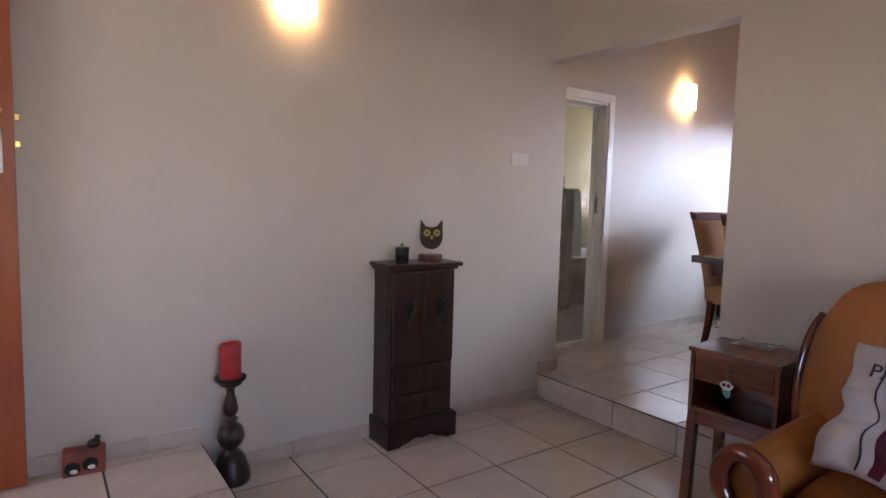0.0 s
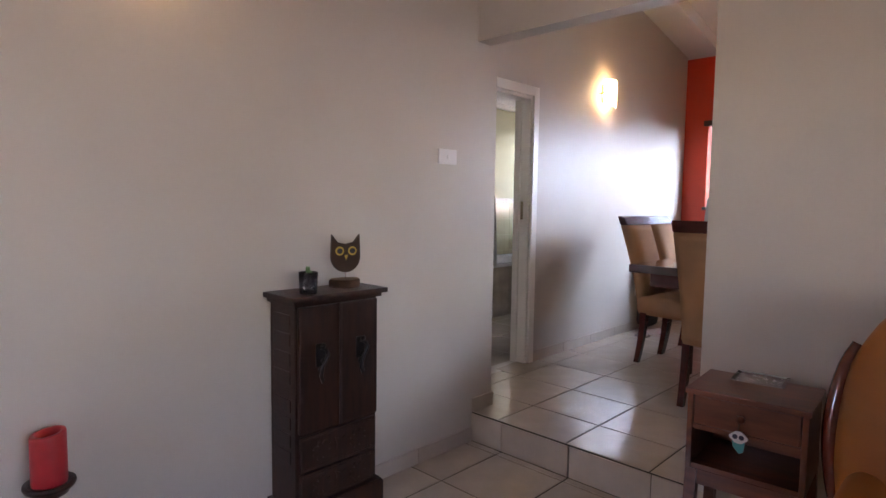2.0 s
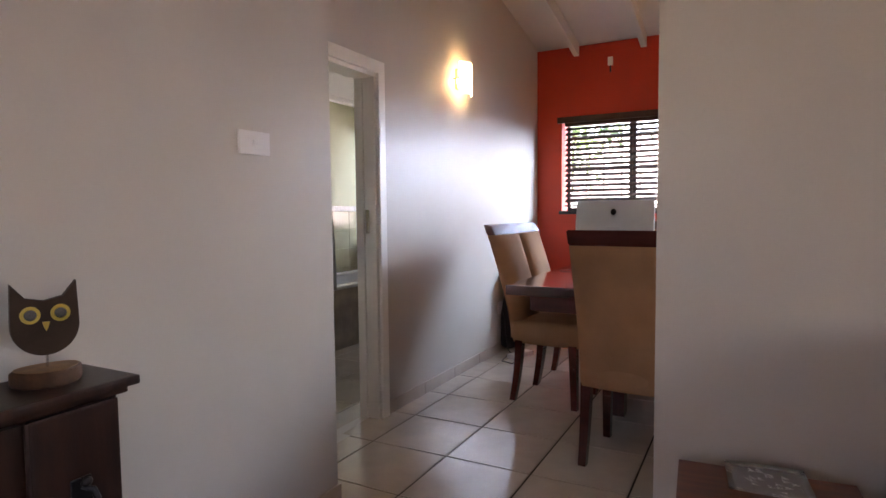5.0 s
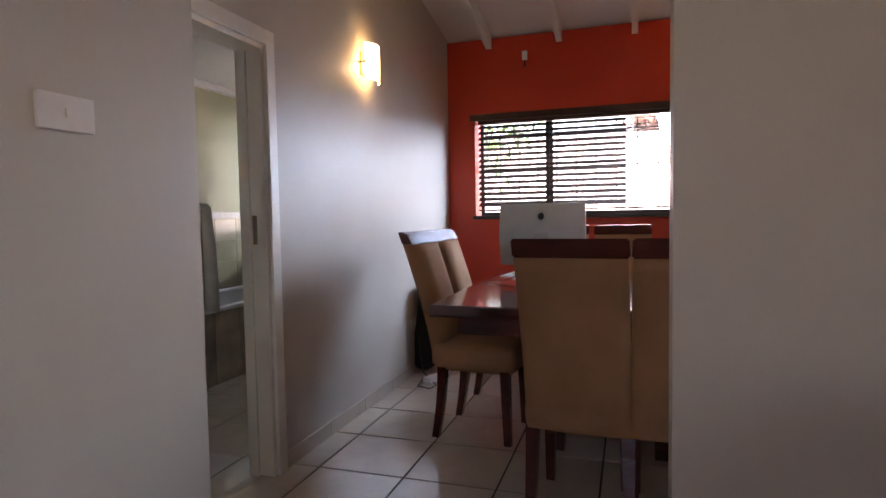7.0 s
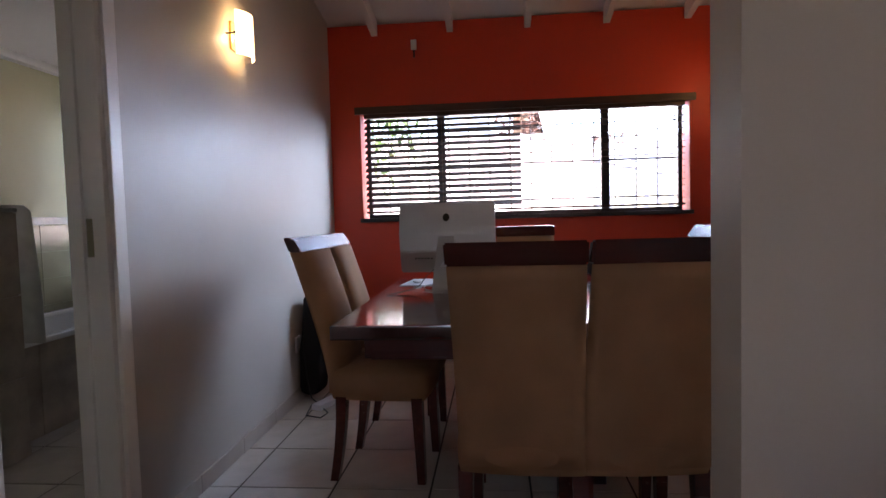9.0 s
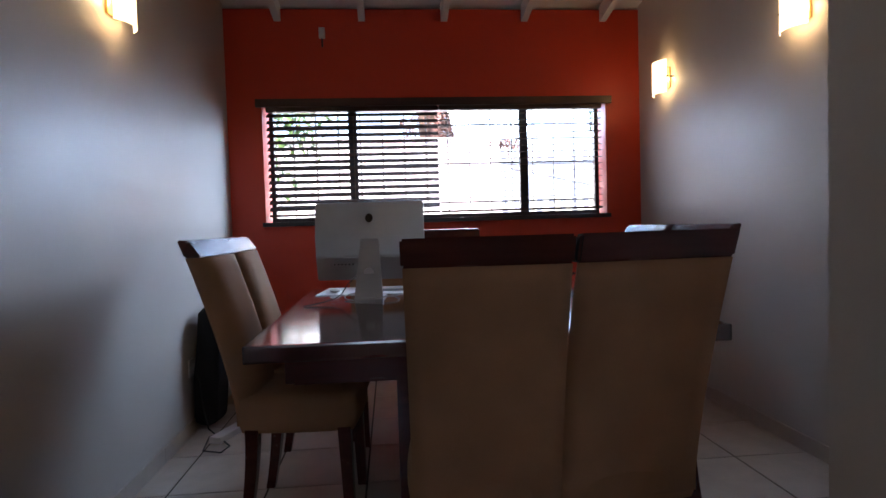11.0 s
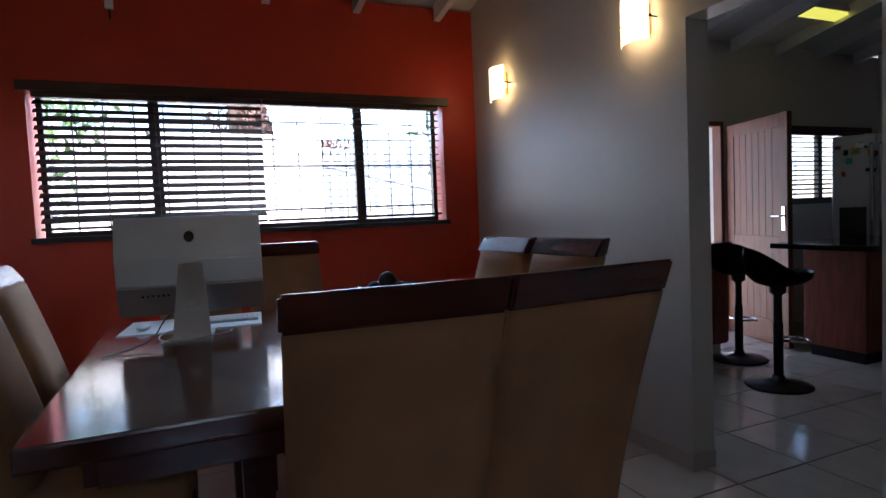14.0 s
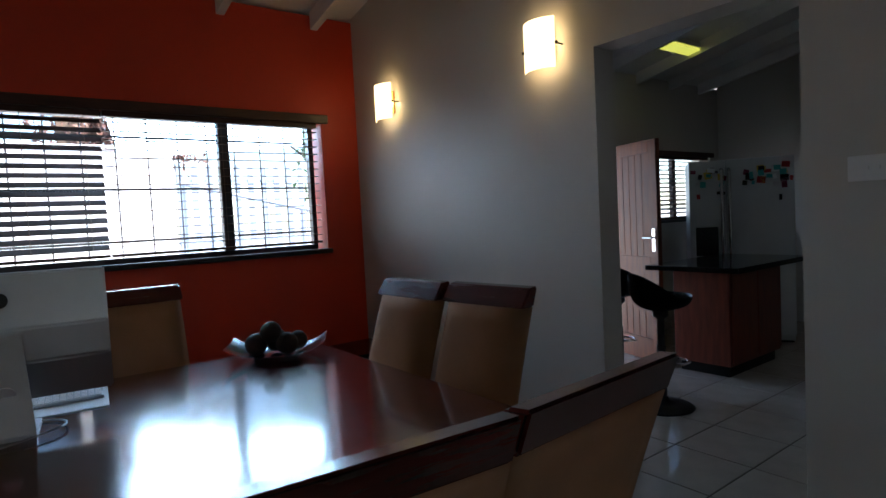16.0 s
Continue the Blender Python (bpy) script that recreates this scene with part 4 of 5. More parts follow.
for y0_, y1_, z0_, z1_ in ((1.862, 1.9, PLAT, PLAT + 2.078), (2.7, 2.738, PLAT, PLAT + 2.078), (1.9, 2.7, PLAT + 2.04, PLAT + 2.078)):
    bm = bmesh.new()
    box(bm, XE - 0.12, XE - 0.005, y0_, y1_, z0_, z1_, 0.003)
    part("jamb", bm, M_ORWOOD, dframe)

# ---- side table ----
st = thing("side_table", "red-brown wooden side table with a drawer and open shelf", "side table", pose(2.482, 1.213, 0, 0, 0, 4.2))
W, D, TOP = 0.365, 0.3, 0.715
bm = bmesh.new()
box(bm, -0.008, D + 0.004, -0.008, W + 0.008, TOP - 0.02, TOP, 0.004)
part("top", bm, M_STAND, st)
for y0_, y1_, nm in ((0, 0.018, "side_panel"), (W - 0.018, W, "side_panel")):
    bm = bmesh.new()
    box(bm, 0, D, y0_, y1_, 0.43, TOP - 0.0205, 0.002)
    part(nm, bm, M_STAND, st)
for z0_, z1_, nm in ((0.43, 0.448, "bottom_panel"), (0.572, 0.588, "shelf")):
    bm = bmesh.new()
    box(bm, 0.004, D, 0.0185, W - 0.0185, z0_, z1_, 0.002)
    part(nm, bm, M_STAND, st)
bm = bmesh.new()
box(bm, D - 0.012, D, 0.0185, W - 0.0185, 0.449, TOP - 0.021)
part("back_panel", bm, M_STAND, st)
bm = bmesh.new()
box(bm, 0.002, D - 0.02, 0.022, W - 0.022, 0.592, TOP - 0.024, 0.003)
drw = part("drawer", bm, M_STAND, st)
bm = bmesh.new()
lathe(bm, [(0.0, 0.0), (0.008, 0.0), (0.006, 0.012), (0.013, 0.02), (0.012, 0.027), (0.0, 0.03)], seg=16)
part("knob", bm, M_STAND, drw, "", True, pose(0.002, 0.19, 0.645, 0, -90, 0))
for x in (0.02, D - 0.02):
    for y in (0.02, W - 0.02):
        bm = bmesh.new()
        vs = prism(bm, [(x - 0.019, y - 0.019), (x + 0.019, y - 0.019), (x + 0.019, y + 0.019), (x - 0.019, y + 0.019)], 0.0, 0.429, "z")
        for v in vs:
            if v.co.z < 0.1:
                v.co.x += 0.03 * (1 if x > 0.1 else -0.2)
                v.co.y += 0.012 * (1 if y > 0.1 else -1)
        part("leg", bm, M_STAND, st)
bm = bmesh.new()
box(bm, 0.005, 0.02, 0.04, W - 0.04, 0.375, 0.429, 0.002)
part("apron", bm, M_STAND, st)

key = thing("owl_key_tag", "white and teal owl tag hanging from the drawer knob", "key tag", pose(2.447, 1.404, 0.572))
bm = bmesh.new()
pts = [(0.026 * math.cos(a) * (1 + 0.12 * math.cos(4 * a)), 0.014 + 0.02 * math.sin(a)) for a in [2 * math.pi * k / 24 for k in range(24)]]
prism(bm, pts, -0.003, 0.003, "x")
part("head", bm, M_PLASTIC, key)
bm = bmesh.new()
prism(bm, [(-0.02, 0.0), (0.019, 0.002), (0.016, -0.02), (-0.004, -0.04), (-0.016, -0.032)], -0.0025, 0.0025, "x")
part("wing", bm, M_TEAL, key, "teal enamel wing")
for s in (-1, 1):
    bm = bmesh.new()
    lathe(bm, [(0.003, 0), (0.008, 0), (0.008, 0.002), (0.003, 0.002), (0.003, 0)], seg=14)
    part("eye", bm, M_INK, key, "", False, pose(-0.0035, s * 0.010, 0.016, 0, -90, 0))
bm = bmesh.new()
tube(bm, [(0.0, 0.001, 0.032), (0.0, -0.002, 0.06), (0.004, 0.002, 0.083), (-0.006, 0.006, 0.09), (0.0, 0.0, 0.07), (0.001, 0.004, 0.034)], 0.0016, 6)
part("string", bm, M_CORD, key)
bm = bmesh.new()
n = 10
g = [[bm.verts.new((0.085 * (-1 + 2 * i / n) * (1 - 0.08 * abs(-1 + 2 * j / n) ** 2), 0.085 * (-1 + 2 * j / n), 0.006 + 0.012 * max(abs(-1 + 2 * i / n), abs(-1 + 2 * j / n)) ** 2)) for j in range(n + 1)] for i in range(n + 1)]
for i in range(n):
    for j in range(n):
        bm.faces.new((g[i][j], g[i + 1][j], g[i + 1][j + 1], g[i][j + 1]))
bmesh.ops.solidify(bm, geom=bm.faces[:], thickness=0.005)
tagged(part("glass_dish", bm, M_DISH, None, "", True, pose(2.685, 1.41, TOP, 0, 0, 6)), "square pale green glass dish on the side table", "dish")

# ---- armchair ----
ac = thing("armchair", "tan leather armchair with glossy dark wood trim", "armchair", pose(2.35, 0.69, 0))
bm = bmesh.new()
box(bm, -0.4, 0.36, -0.36, 0.36, 0.1, 0.3, 0.03)
part("base", bm, M_LEATHER, ac, "", True)
bm = bmesh.new()
soft_box(bm, 0.62, 0.56, 0.2, 0.4, 8, (-0.1, 0, 0.37))
part("seat", bm, M_LEATHER, ac, "puffed tan leather seat cushion", True)
bm = bmesh.new()
n, mseg = 16, 18


def back_pt(u, v, side):
    half = 0.40 + 0.06 * math.sin(math.pi * min(1, v * 0.95)) - 0.03 * max(0, v - 0.8) ** 1.5 / 0.09
    zt = 0.3 + (0.785 - 0.085 * abs(u) ** 6) * v
    bulge = 0.08 * (1 - abs(u) ** 4) * (0.35 + math.sin(math.pi * min(1, v * 0.98 + 0.02))) * (1 - 0.12 * math.exp(-((abs(u) - 0.42) / 0.05) ** 2))
    lean = 0.16 * v
    if side:
        return (0.10 + lean - bulge - 0.02, u * half, zt)
    return (0.23 + lean * 0.9 + 0.03 * (1 - u * u), u * half, zt)


fr = [[bm.verts.new(back_pt(-1 + 2 * j / mseg, i / n, True)) for j in range(mseg + 1)] for i in range(n + 1)]
re = [[bm.verts.new(back_pt(-1 + 2 * j / mseg, i / n, False)) for j in range(mseg + 1)] for i in range(n + 1)]
for g in (fr, re):
    for i in range(n):
        for j in range(mseg):
            bm.faces.new((g[i][j], g[i][j + 1], g[i + 1][j + 1], g[i + 1][j]))
for i in range(n):
    bm.faces.new((fr[i][0], re[i][0], re[i + 1][0], fr[i + 1][0])), bm.faces.new((fr[i][-1], fr[i + 1][-1], re[i + 1][-1], re[i][-1]))
for j in range(mseg):
    bm.faces.new((fr[n][j], fr[n][j + 1], re[n][j + 1], re[n][j])), bm.faces.new((fr[0][j], re[0][j], re[0][j + 1], fr[0][j + 1]))
bmesh.ops.subdivide_edges(bm, edges=bm.edges[:], cuts=1, use_grid_fill=True, smooth=0.6)
part("backrest", bm, M_LEATHER, ac, "high rounded tan leather back", True)
for s in (-1, 1):
    bm = bmesh.new()
    path = []
    for k in range(14):
        v = 0.2 + 0.70 * k / 13
        p = Vector(back_pt(s, v, True)) * 0.5 + Vector(back_pt(s, v, False)) * 0.5
        path.append((p.x - 0.05, p.y + s * 0.012, p.z))
    tube(bm, path, [0.016 + 0.012 * math.sin(math.pi * k / 13) for k in range(14)], 12)
    part("back_trim", bm, M_TRIMWOOD, ac, "glossy dark wood edge", True)
    bm = bmesh.new()
    prof = []
    n2 = 16
    for k in range(n2 + 1):
        an = math.pi * 1.15 * k / n2 - 0.35
        prof.append((0.078 * math.cos(an), 0.47 + 0.095 * math.sin(an)))
    prof += [(-0.085, 0.12), (0.075, 0.12)]
    nx = 10
    rings = []
    for i in range(nx + 1):
        x = -0.42 + 0.66 * i / nx
        k = 0.92 + 0.1 * math.sin(math.pi * i / nx)
        dz = 0.03 * (i / nx)
        rings.append([bm.verts.new((x, s * (0.355 + p * k), 0.12 + (z - 0.12) * (0.97 + 0.03 * k) + dz * (z - 0.12) / 0.4)) for p, z in prof])
    for r0, r1 in zip(rings, rings[1:]):
        for k in range(len(prof)):
            bm.faces.new((r0[k], r0[(k + 1) % len(prof)], r1[(k + 1) % len(prof)], r1[k]))
    bm.faces.new(rings[0]), bm.faces.new(rings[-1])
    part("arm", bm, M_LEATHER, ac, "rolled tan leather arm", True)
    bm = bmesh.new()
    path = [(-0.435, s * (0.355 + 0.078 * math.cos(a)), 0.46 + 0.098 * math.sin(a)) for a in [math.radians(-60 + 15 * k) for k in range(15)]]
    path += [(-0.43, s * 0.275, 0.40), (-0.42, s * 0.28, 0.28), (-0.42, s * 0.29, 0.14)]
    tube(bm, path, [0.022] + [0.031] * 12 + [0.034, 0.036, 0.036, 0.032, 0.026], 12)
    part("arm_trim", bm, M_TRIMWOOD, ac, "glossy dark wood scroll", True)
    for x in (-0.38, 0.32):
        bm = bmesh.new()
        lathe(bm, [(0.0, 0.0), (0.022, 0.0), (0.034, 0.06), (0.03, 0.12), (0.0, 0.12)], x, s * 0.33, 14)
        part("foot", bm, M_TRIMWOOD, ac, "", True)

cu = thing("cushion", "pale grey printed cushion with plum stripes and dark lettering", "cushion", pose(2.2, 0.705, 0.7, 0, -62, 0) @ pose(0, 0, 0, 0, 0, -5))
bm = bmesh.new()
n = 36
top_, bot_ = [], []


def pillow_z(u, v):
    crease = 0.022 * math.exp(-((u + 0.12 + 0.12 * v) / 0.1) ** 2) + 0.012 * math.exp(-((u - 0.05 - 0.25 * v) / 0.06) ** 2)
    wrinkle = 0.012 * noise.noise(Vector((u * 3.2, v * 2.2, 3))) + 0.006 * noise.noise(Vector((u * 8, v * 4, 7)))
    rim = max(0, (1 - u ** 4) * (1 - v ** 4)) ** 0.5
    return 0.075 * rim + (wrinkle - crease) * min(1, 2 * rim)


def pillow_xy(u, v):
    """Slumped outline: pinched at the fold and bulging below it."""
    k = 1 - 0.1 * math.exp(-((u + 0.05) / 0.16) ** 2) + 0.07 * math.exp(-((u + 0.6) / 0.3) ** 2) + 0.02 * math.sin(9 * u)
    pin = 1 - 0.05 * (1 - u * u) * abs(v) ** 3 - 0.05 * (1 - v * v) * abs(u) ** 3
    return 0.215 * u * pin + 0.008 * math.sin(4 * v), 0.215 * v * pin * k


for sgn, store in ((1, top_), (-1, bot_)):
    for i in range(n + 1):
        row = []
        for j in range(n + 1):
            u, v = -1 + 2 * i / n, -1 + 2 * j / n
            row.append(bm.verts.new((*pillow_xy(u, v), sgn * pillow_z(u, v))))
        store.append(row)
for store in (top_, bot_):
    for i in range(n):
        for j in range(n):
            bm.faces.new((store[i][j], store[i + 1][j], store[i + 1][j + 1], store[i][j + 1]))
bmesh.ops.remove_doubles(bm, verts=bm.verts, dist=1e-4)
part("cover", bm, M_CUSHION, cu, "", True)


def pillow_band(v0, v1, material, name, lift=0.0025):
    bm = bmesh.new()
    for store_v in ((v0, v1),):
        prev = None
        for i in range(49):
            u = -0.94 + 1.88 * i / 48
            cur = []
            for v in (v0, v1):
                vv = v + 0.05 * math.sin(3 * u) + 0.02 * math.sin(11 * u)
                cur.append(bm.verts.new((*pillow_xy(u, vv), pillow_z(u, vv) + lift)))
            if prev:
                bm.faces.new((prev[0], prev[1], cur[1], cur[0]))
            prev = cur
    bmesh.ops.solidify(bm, geom=bm.faces[:], thickness=0.001)
    part(name, bm, material, cu)


pillow_band(0.1, 0.26, M_PLUM, "stripe")
pillow_band(0.4, 0.43, M_INK, "stripe")
pillow_band(-0.1, -0.07, M_INK, "stripe")
txt = bpy.data.curves.new("lettering", "FONT")
txt.body, txt.size, txt.extrude, txt.align_x = "PA", 0.062, 0.0012, "LEFT"
lt = new("lettering", txt)
lt.data.materials.append(M_INK)
lt.parent = cu
lt.matrix_basis = pose(0.095, 0.135, 0.0675, 0, -6, -90)

# ---- bathroom ----
bath = thing("bathtub", "white bathtub behind a dark brown tiled panel", "bathtub", pose(4.80, 4.58, F))
bm = bmesh.new()
L, Wd, Hh = 1.84, 0.75, 0.56
outer = [(0, 0), (L, 0), (L, Wd), (0, Wd)]
box(bm, 0, L, -0.012, 0.05, Hh - 0.035, Hh, 0.012)
box(bm, 0, L, Wd - 0.06, Wd, Hh - 0.035, Hh, 0.012)
box(bm, 0, 0.07, 0.05, Wd - 0.06, Hh - 0.035, Hh, 0.012)
box(bm, L - 0.07, L, 0.05, Wd - 0.06, Hh - 0.035, Hh, 0.012)
part("rim", bm, M_BATH, bath, "white enamel rim", True)
bm = bmesh.new()
rings = []
for k in range(7):
    f = k / 6
    ins = 0.05 + 0.1 * f ** 2
    z = Hh - 0.02 - 0.4 * math.sin(f * math.pi / 2)
    rings.append([bm.verts.new(p) for p in ((ins, ins, z), (L - ins, ins, z), (L - ins, Wd - ins, z), (ins, Wd - ins, z))])
for r0, r1 in zip(rings, rings[1:]):
    for k in range(4):
        bm.faces.new((r0[k], r0[(k + 1) % 4], r1[(k + 1) % 4], r1[k]))
bm.faces.new(rings[-1])
part("basin", bm, M_BATH, bath, "", True)
for k in range(7):
    bm = bmesh.new()
    box(bm, 0.278 * k + 0.002, min(L, 0.278 * (k + 1)) - 0.002, 0.012, 0.03, 0.0, Hh - 0.036, 0.002)
    part("panel_tile", bm, M_BROWNTILE, bath)
bm = bmesh.new()
tube(bm, [(0.1, Wd / 2 - 0.2, Hh + 0.0), (0.1, Wd / 2 - 0.2, Hh + 0.05), (0.14, Wd / 2 - 0.2, Hh + 0.07), (0.19, Wd / 2 - 0.2, Hh + 0.06)], 0.018, 10)
ball(bm, (0.1, Wd / 2 - 0.26, Hh + 0.03), 0.028)
ball(bm, (0.1, Wd / 2 - 0.14, Hh + 0.03), 0.028)
part("tap", bm, M_CHROME, bath, "chrome tap", True)

hw = tagged(new("wall_half"), "half-height brown tiled wall beside the bath", "half wall", kind="structure")
bm = bmesh.new()
box(bm, 4.63, 4.79, 4.44, 5.378, F, 1.43)
part("core", bm, M_BROWNTILE, hw)
for k in range(3):
    bm = bmesh.new()
    box(bm, 4.624, 4.796, 4.43, 4.439, F + 0.004 + 0.42 * k, F + 0.416 + 0.42 * k, 0.002)
    part("tile", bm, M_BROWNTILE, hw)
bm = bmesh.new()
box(bm, 4.618, 4.8, 4.426, 5.37, 1.4305, 1.45, 0.004)
part("cap", bm, M_BORDER, hw)
bm = bmesh.new()
n, mseg = 24, 6
g = []
for i in range(n + 1):
    f = i / n
    if f < 0.35:
        p = (4.606, 1.2 + 0.262 * f / 0.35)
    elif f < 0.48:
        p = (4.606 + 0.205 * (f - 0.35) / 0.13, 1.462)
    else:
        p = (4.811 + 0.05 * math.sin((f - 0.48) * 3), 1.462 - 0.72 * (f - 0.48) / 0.52)
    g.append([bm.verts.new((p[0] + 0.006 * math.sin(5 * j + 2 * f), 4.37 + 0.38 * j / mseg, p[1])) for j in range(mseg + 1)])
for i in range(n):
    for j in range(mseg):
        bm.faces.new((g[i][j], g[i + 1][j], g[i + 1][j + 1], g[i][j + 1]))
bmesh.ops.solidify(bm, geom=bm.faces[:], thickness=0.008)
tagged(part("towel", bm, M_TOWEL, None, "", True), "white towel draped over the half wall", "towel")
bm = bmesh.new()
tube(bm, [(4.7, 4.5, 1.45), (4.7, 4.5, 1.58), (4.7, 4.62, 1.58), (4.7, 4.62, 1.45)], 0.006, 8)
tagged(part("grab_rail", bm, M_CHROME, None, "", True), "thin chrome rail on the half wall", "rail")
wt = tagged(new("trim_bath_tiles"), "olive wall tiles round the bath under a grey border", "wall tiles", kind="structure")
bm = bmesh.new()
box(bm, 0.0, 0.296, -0.008, 0, 0.0, 0.196)
tile_me = finish(bm, "tile", M_BATHTILE)
for i in range(12):
    for j in range(6):
        o = new("tile", tile_me)
        o.parent = wt
        o.matrix_basis = pose(XHB + 0.1 + 0.3 * i, 5.379, F + 0.002 + 0.2 * j)
bm = bmesh.new()
box(bm, XHB + 0.09, XO - 0.01, 5.368, 5.379, 1.372, 1.43, 0.002)
part("border", bm, M_BORDER, wt)

# ---- kitchen ----
isl = thing("kitchen_island", "red-brown wooden kitchen island with a black granite top", "kitchen island", pose(0, 0, F))
bm = bmesh.new()
box(bm, 5.3, 5.76, -2.98, -2.12, 0.09, 0.851, 0.004)
part("body", bm, M_KCAB, isl)
bm = bmesh.new()
box(bm, 5.33, 5.73, -2.94, -2.16, 0, 0.089)
part("plinth", bm, M_BLACK, isl)
for k in range(2):
    bm = bmesh.new()
    box(bm, 5.282, 5.299, -2.96 + 0.42 * k, -2.555 + 0.42 * k, 0.12, 0.83, 0.004)
    part("panel", bm, M_KCAB, isl)
bm = bmesh.new()
box(bm, 5.08, 5.82, -3.02, -1.82, 0.852, 0.892, 0.006)
part("worktop", bm, M_GRANITE, isl, "polished black granite top")


def stool(m, label):
    s = thing("bar_stool", label, "bar stool", m, "bar stools at the island")
    bm = bmesh.new()
    lathe(bm, [(0.0, 0.0), (0.2, 0.0), (0.205, 0.006), (0.19, 0.016), (0.1, 0.034), (0.04, 0.05), (0.035, 0.075), (0.0, 0.075)], seg=36)
    part("base_plate", bm, M_IRON, s, "round dark chrome base", True)
    bm = bmesh.new()
    lathe(bm, [(0.0, 0.07), (0.03, 0.07), (0.03, 0.42), (0.024, 0.425), (0.024, 0.6), (0.05, 0.62), (0.05, 0.66), (0.0, 0.66)], seg=20)
    part("column", bm, M_IRON, s, "", True)
    bm = bmesh.new()
    tube(bm, [(0.03, 0, 0.3), (0.1, 0.1, 0.3), (0.17, 0.07, 0.3), (0.2, 0, 0.3), (0.17, -0.07, 0.3), (0.1, -0.1, 0.3), (0.03, 0, 0.3)], 0.009, 8)
    part("footrest", bm, M_CHROME, s, "", True)
    bm = bmesh.new()
    nr, na = 7, 28
    rows_ = []
    for i in range(nr + 1):
        f = i / nr
        row = []
        for k in range(na):
            an = 2 * math.pi * k / na
            back = max(0, -math.cos(an)) ** 1.2
            r = 0.06 + 0.145 * math.sin(f * math.pi / 2)
            z = 0.66 + 0.05 * f + f ** 3 * (0.05 + 0.16 * back)
            row.append(bm.verts.new((r * math.cos(an), r * math.sin(an), z)))
        rows_.append(row)
    for r0, r1 in zip(rows_, rows_[1:]):
        for k in range(na):
            bm.faces.new((r0[k], r0[(k + 1) % na], r1[(k + 1) % na], r1[k]))
    bm.faces.new(rows_[0])
    bmesh.ops.solidify(bm, geom=bm.faces[:], thickness=0.025)
    part("seat", bm, M_BLACK, s, "glossy black bucket seat", True)
    return s


s1 = stool(pose(5.316, -1.22, F, 0, 0, -110), "black bucket bar stool on a chrome pedestal")
copy_thing(s1, pose(5.91, -1.58, F, 0, 0, -70))

kc = thing("kitchen_cabinet", "red-brown kitchen base cabinet with dark worktop", "cabinet", pose(0, 0, F))
bm = bmesh.new()
box(bm, 6.05, XO - 0.004, -1.62, YK - KT - 0.006, 0.1, 0.872, 0.004)
part("body", bm, M_KCAB, kc)
bm = bmesh.new()
box(bm, 6.1, XO - 0.004, -1.6, YK - KT - 0.006, 0, 0.099)
part("plinth", bm, M_PLASTIC, kc)
bm = bmesh.new()
box(bm, 6.01, XO - 0.004, -1.64, YK - KT - 0.006, 0.873, 0.91, 0.005)
part("worktop", bm, M_GRANITE, kc)
for k in range(3):
    bm = bmesh.new()
    box(bm, 6.03, 6.049, -1.61 + 0.51 * k, -1.12 + 0.51 * k, 0.12, 0.86, 0.004)
    dd = part("door", bm, M_KCAB, kc)
    bm = bmesh.new()
    tube(bm, [(6.03, -1.2 + 0.51 * k, 0.7), (6.0, -1.2 + 0.51 * k, 0.71), (6.0, -1.2 + 0.51 * k, 0.81), (6.03, -1.2 + 0.51 * k, 0.82)], 0.005, 8)
    part("handle", bm, M_CHROME, dd)

kd = thing("kitchen_door", "brown boarded wooden back door, standing open", "door", pose(6.665, -2.4, F + 0.008, 0, 0, 163) @ Matrix.Diagonal((1, 1, 0.985, 1)))
bm = bmesh.new()
box(bm, 0, 0.8, -0.012, 0.012, 0, 1.95, 0.002)
part("leaf", bm, M_DOORWOOD, kd)
for x0, x1, z0_, z1_ in ((0, 0.1, 0, 1.95), (0.7, 0.8, 0, 1.95), (0.1, 0.7, 1.84, 1.95), (0.1, 0.7, 0, 0.2), (0.1, 0.7, 0.78, 0.93)):
    for s in (-1, 1):
        bm = bmesh.new()
        box(bm, x0 + 0.001, x1 - 0.001, min(s * 0.0125, s * 0.022), max(s * 0.0125, s * 0.022), z0_ + 0.001, z1_ - 0.001, 0.003)
        part("rail", bm, M_DOORWOOD, kd)
for k in range(7):
    for s in (-1, 1):
        for z0_, z1_ in ((0.202, 0.778), (0.932, 1.838)):
            bm = bmesh.new()
            box(bm, 0.102 + 0.0855 * k, 0.102 + 0.0855 * k + 0.08, min(s * 0.0125, s * 0.0165), max(s * 0.0125, s * 0.0165), z0_, z1_, 0.002)
            part("board", bm, M_DOORWOOD, kd)
for s in (-1, 1):
    bm = bmesh.new()
    box(bm, 0.735, 0.775, min(s * 0.0222, s * 0.028), max(s * 0.0222, s * 0.028), 0.98, 1.18, 0.002)
    tube(bm, [(0.755, s * 0.028, 1.1), (0.755, s * 0.06, 1.1), (0.66, s * 0.062, 1.1)], 0.009, 8)
    part("handle", bm, M_CHROME, kd, "chrome lever handle")
kfr = tagged(new("door_frame_kitchen"), "brown wooden back door frame", "door frame", kind="structure")
for y0_, y1_, z0_, z1_ in ((KDOOR[0] + 0.002, KDOOR[0] + 0.045, F, 2.148), (KDOOR[1] - 0.045, KDOOR[1] - 0.002, F, 2.148), (KDOOR[0] + 0.045, KDOOR[1] - 0.045, 2.105, 2.148)):
    bm = bmesh.new()
    box(bm, XO - 0.004, XO + 0.09, y0_, y1_, z0_, z1_, 0.003)
    part("jamb", bm, M_DOORWOOD, kfr)

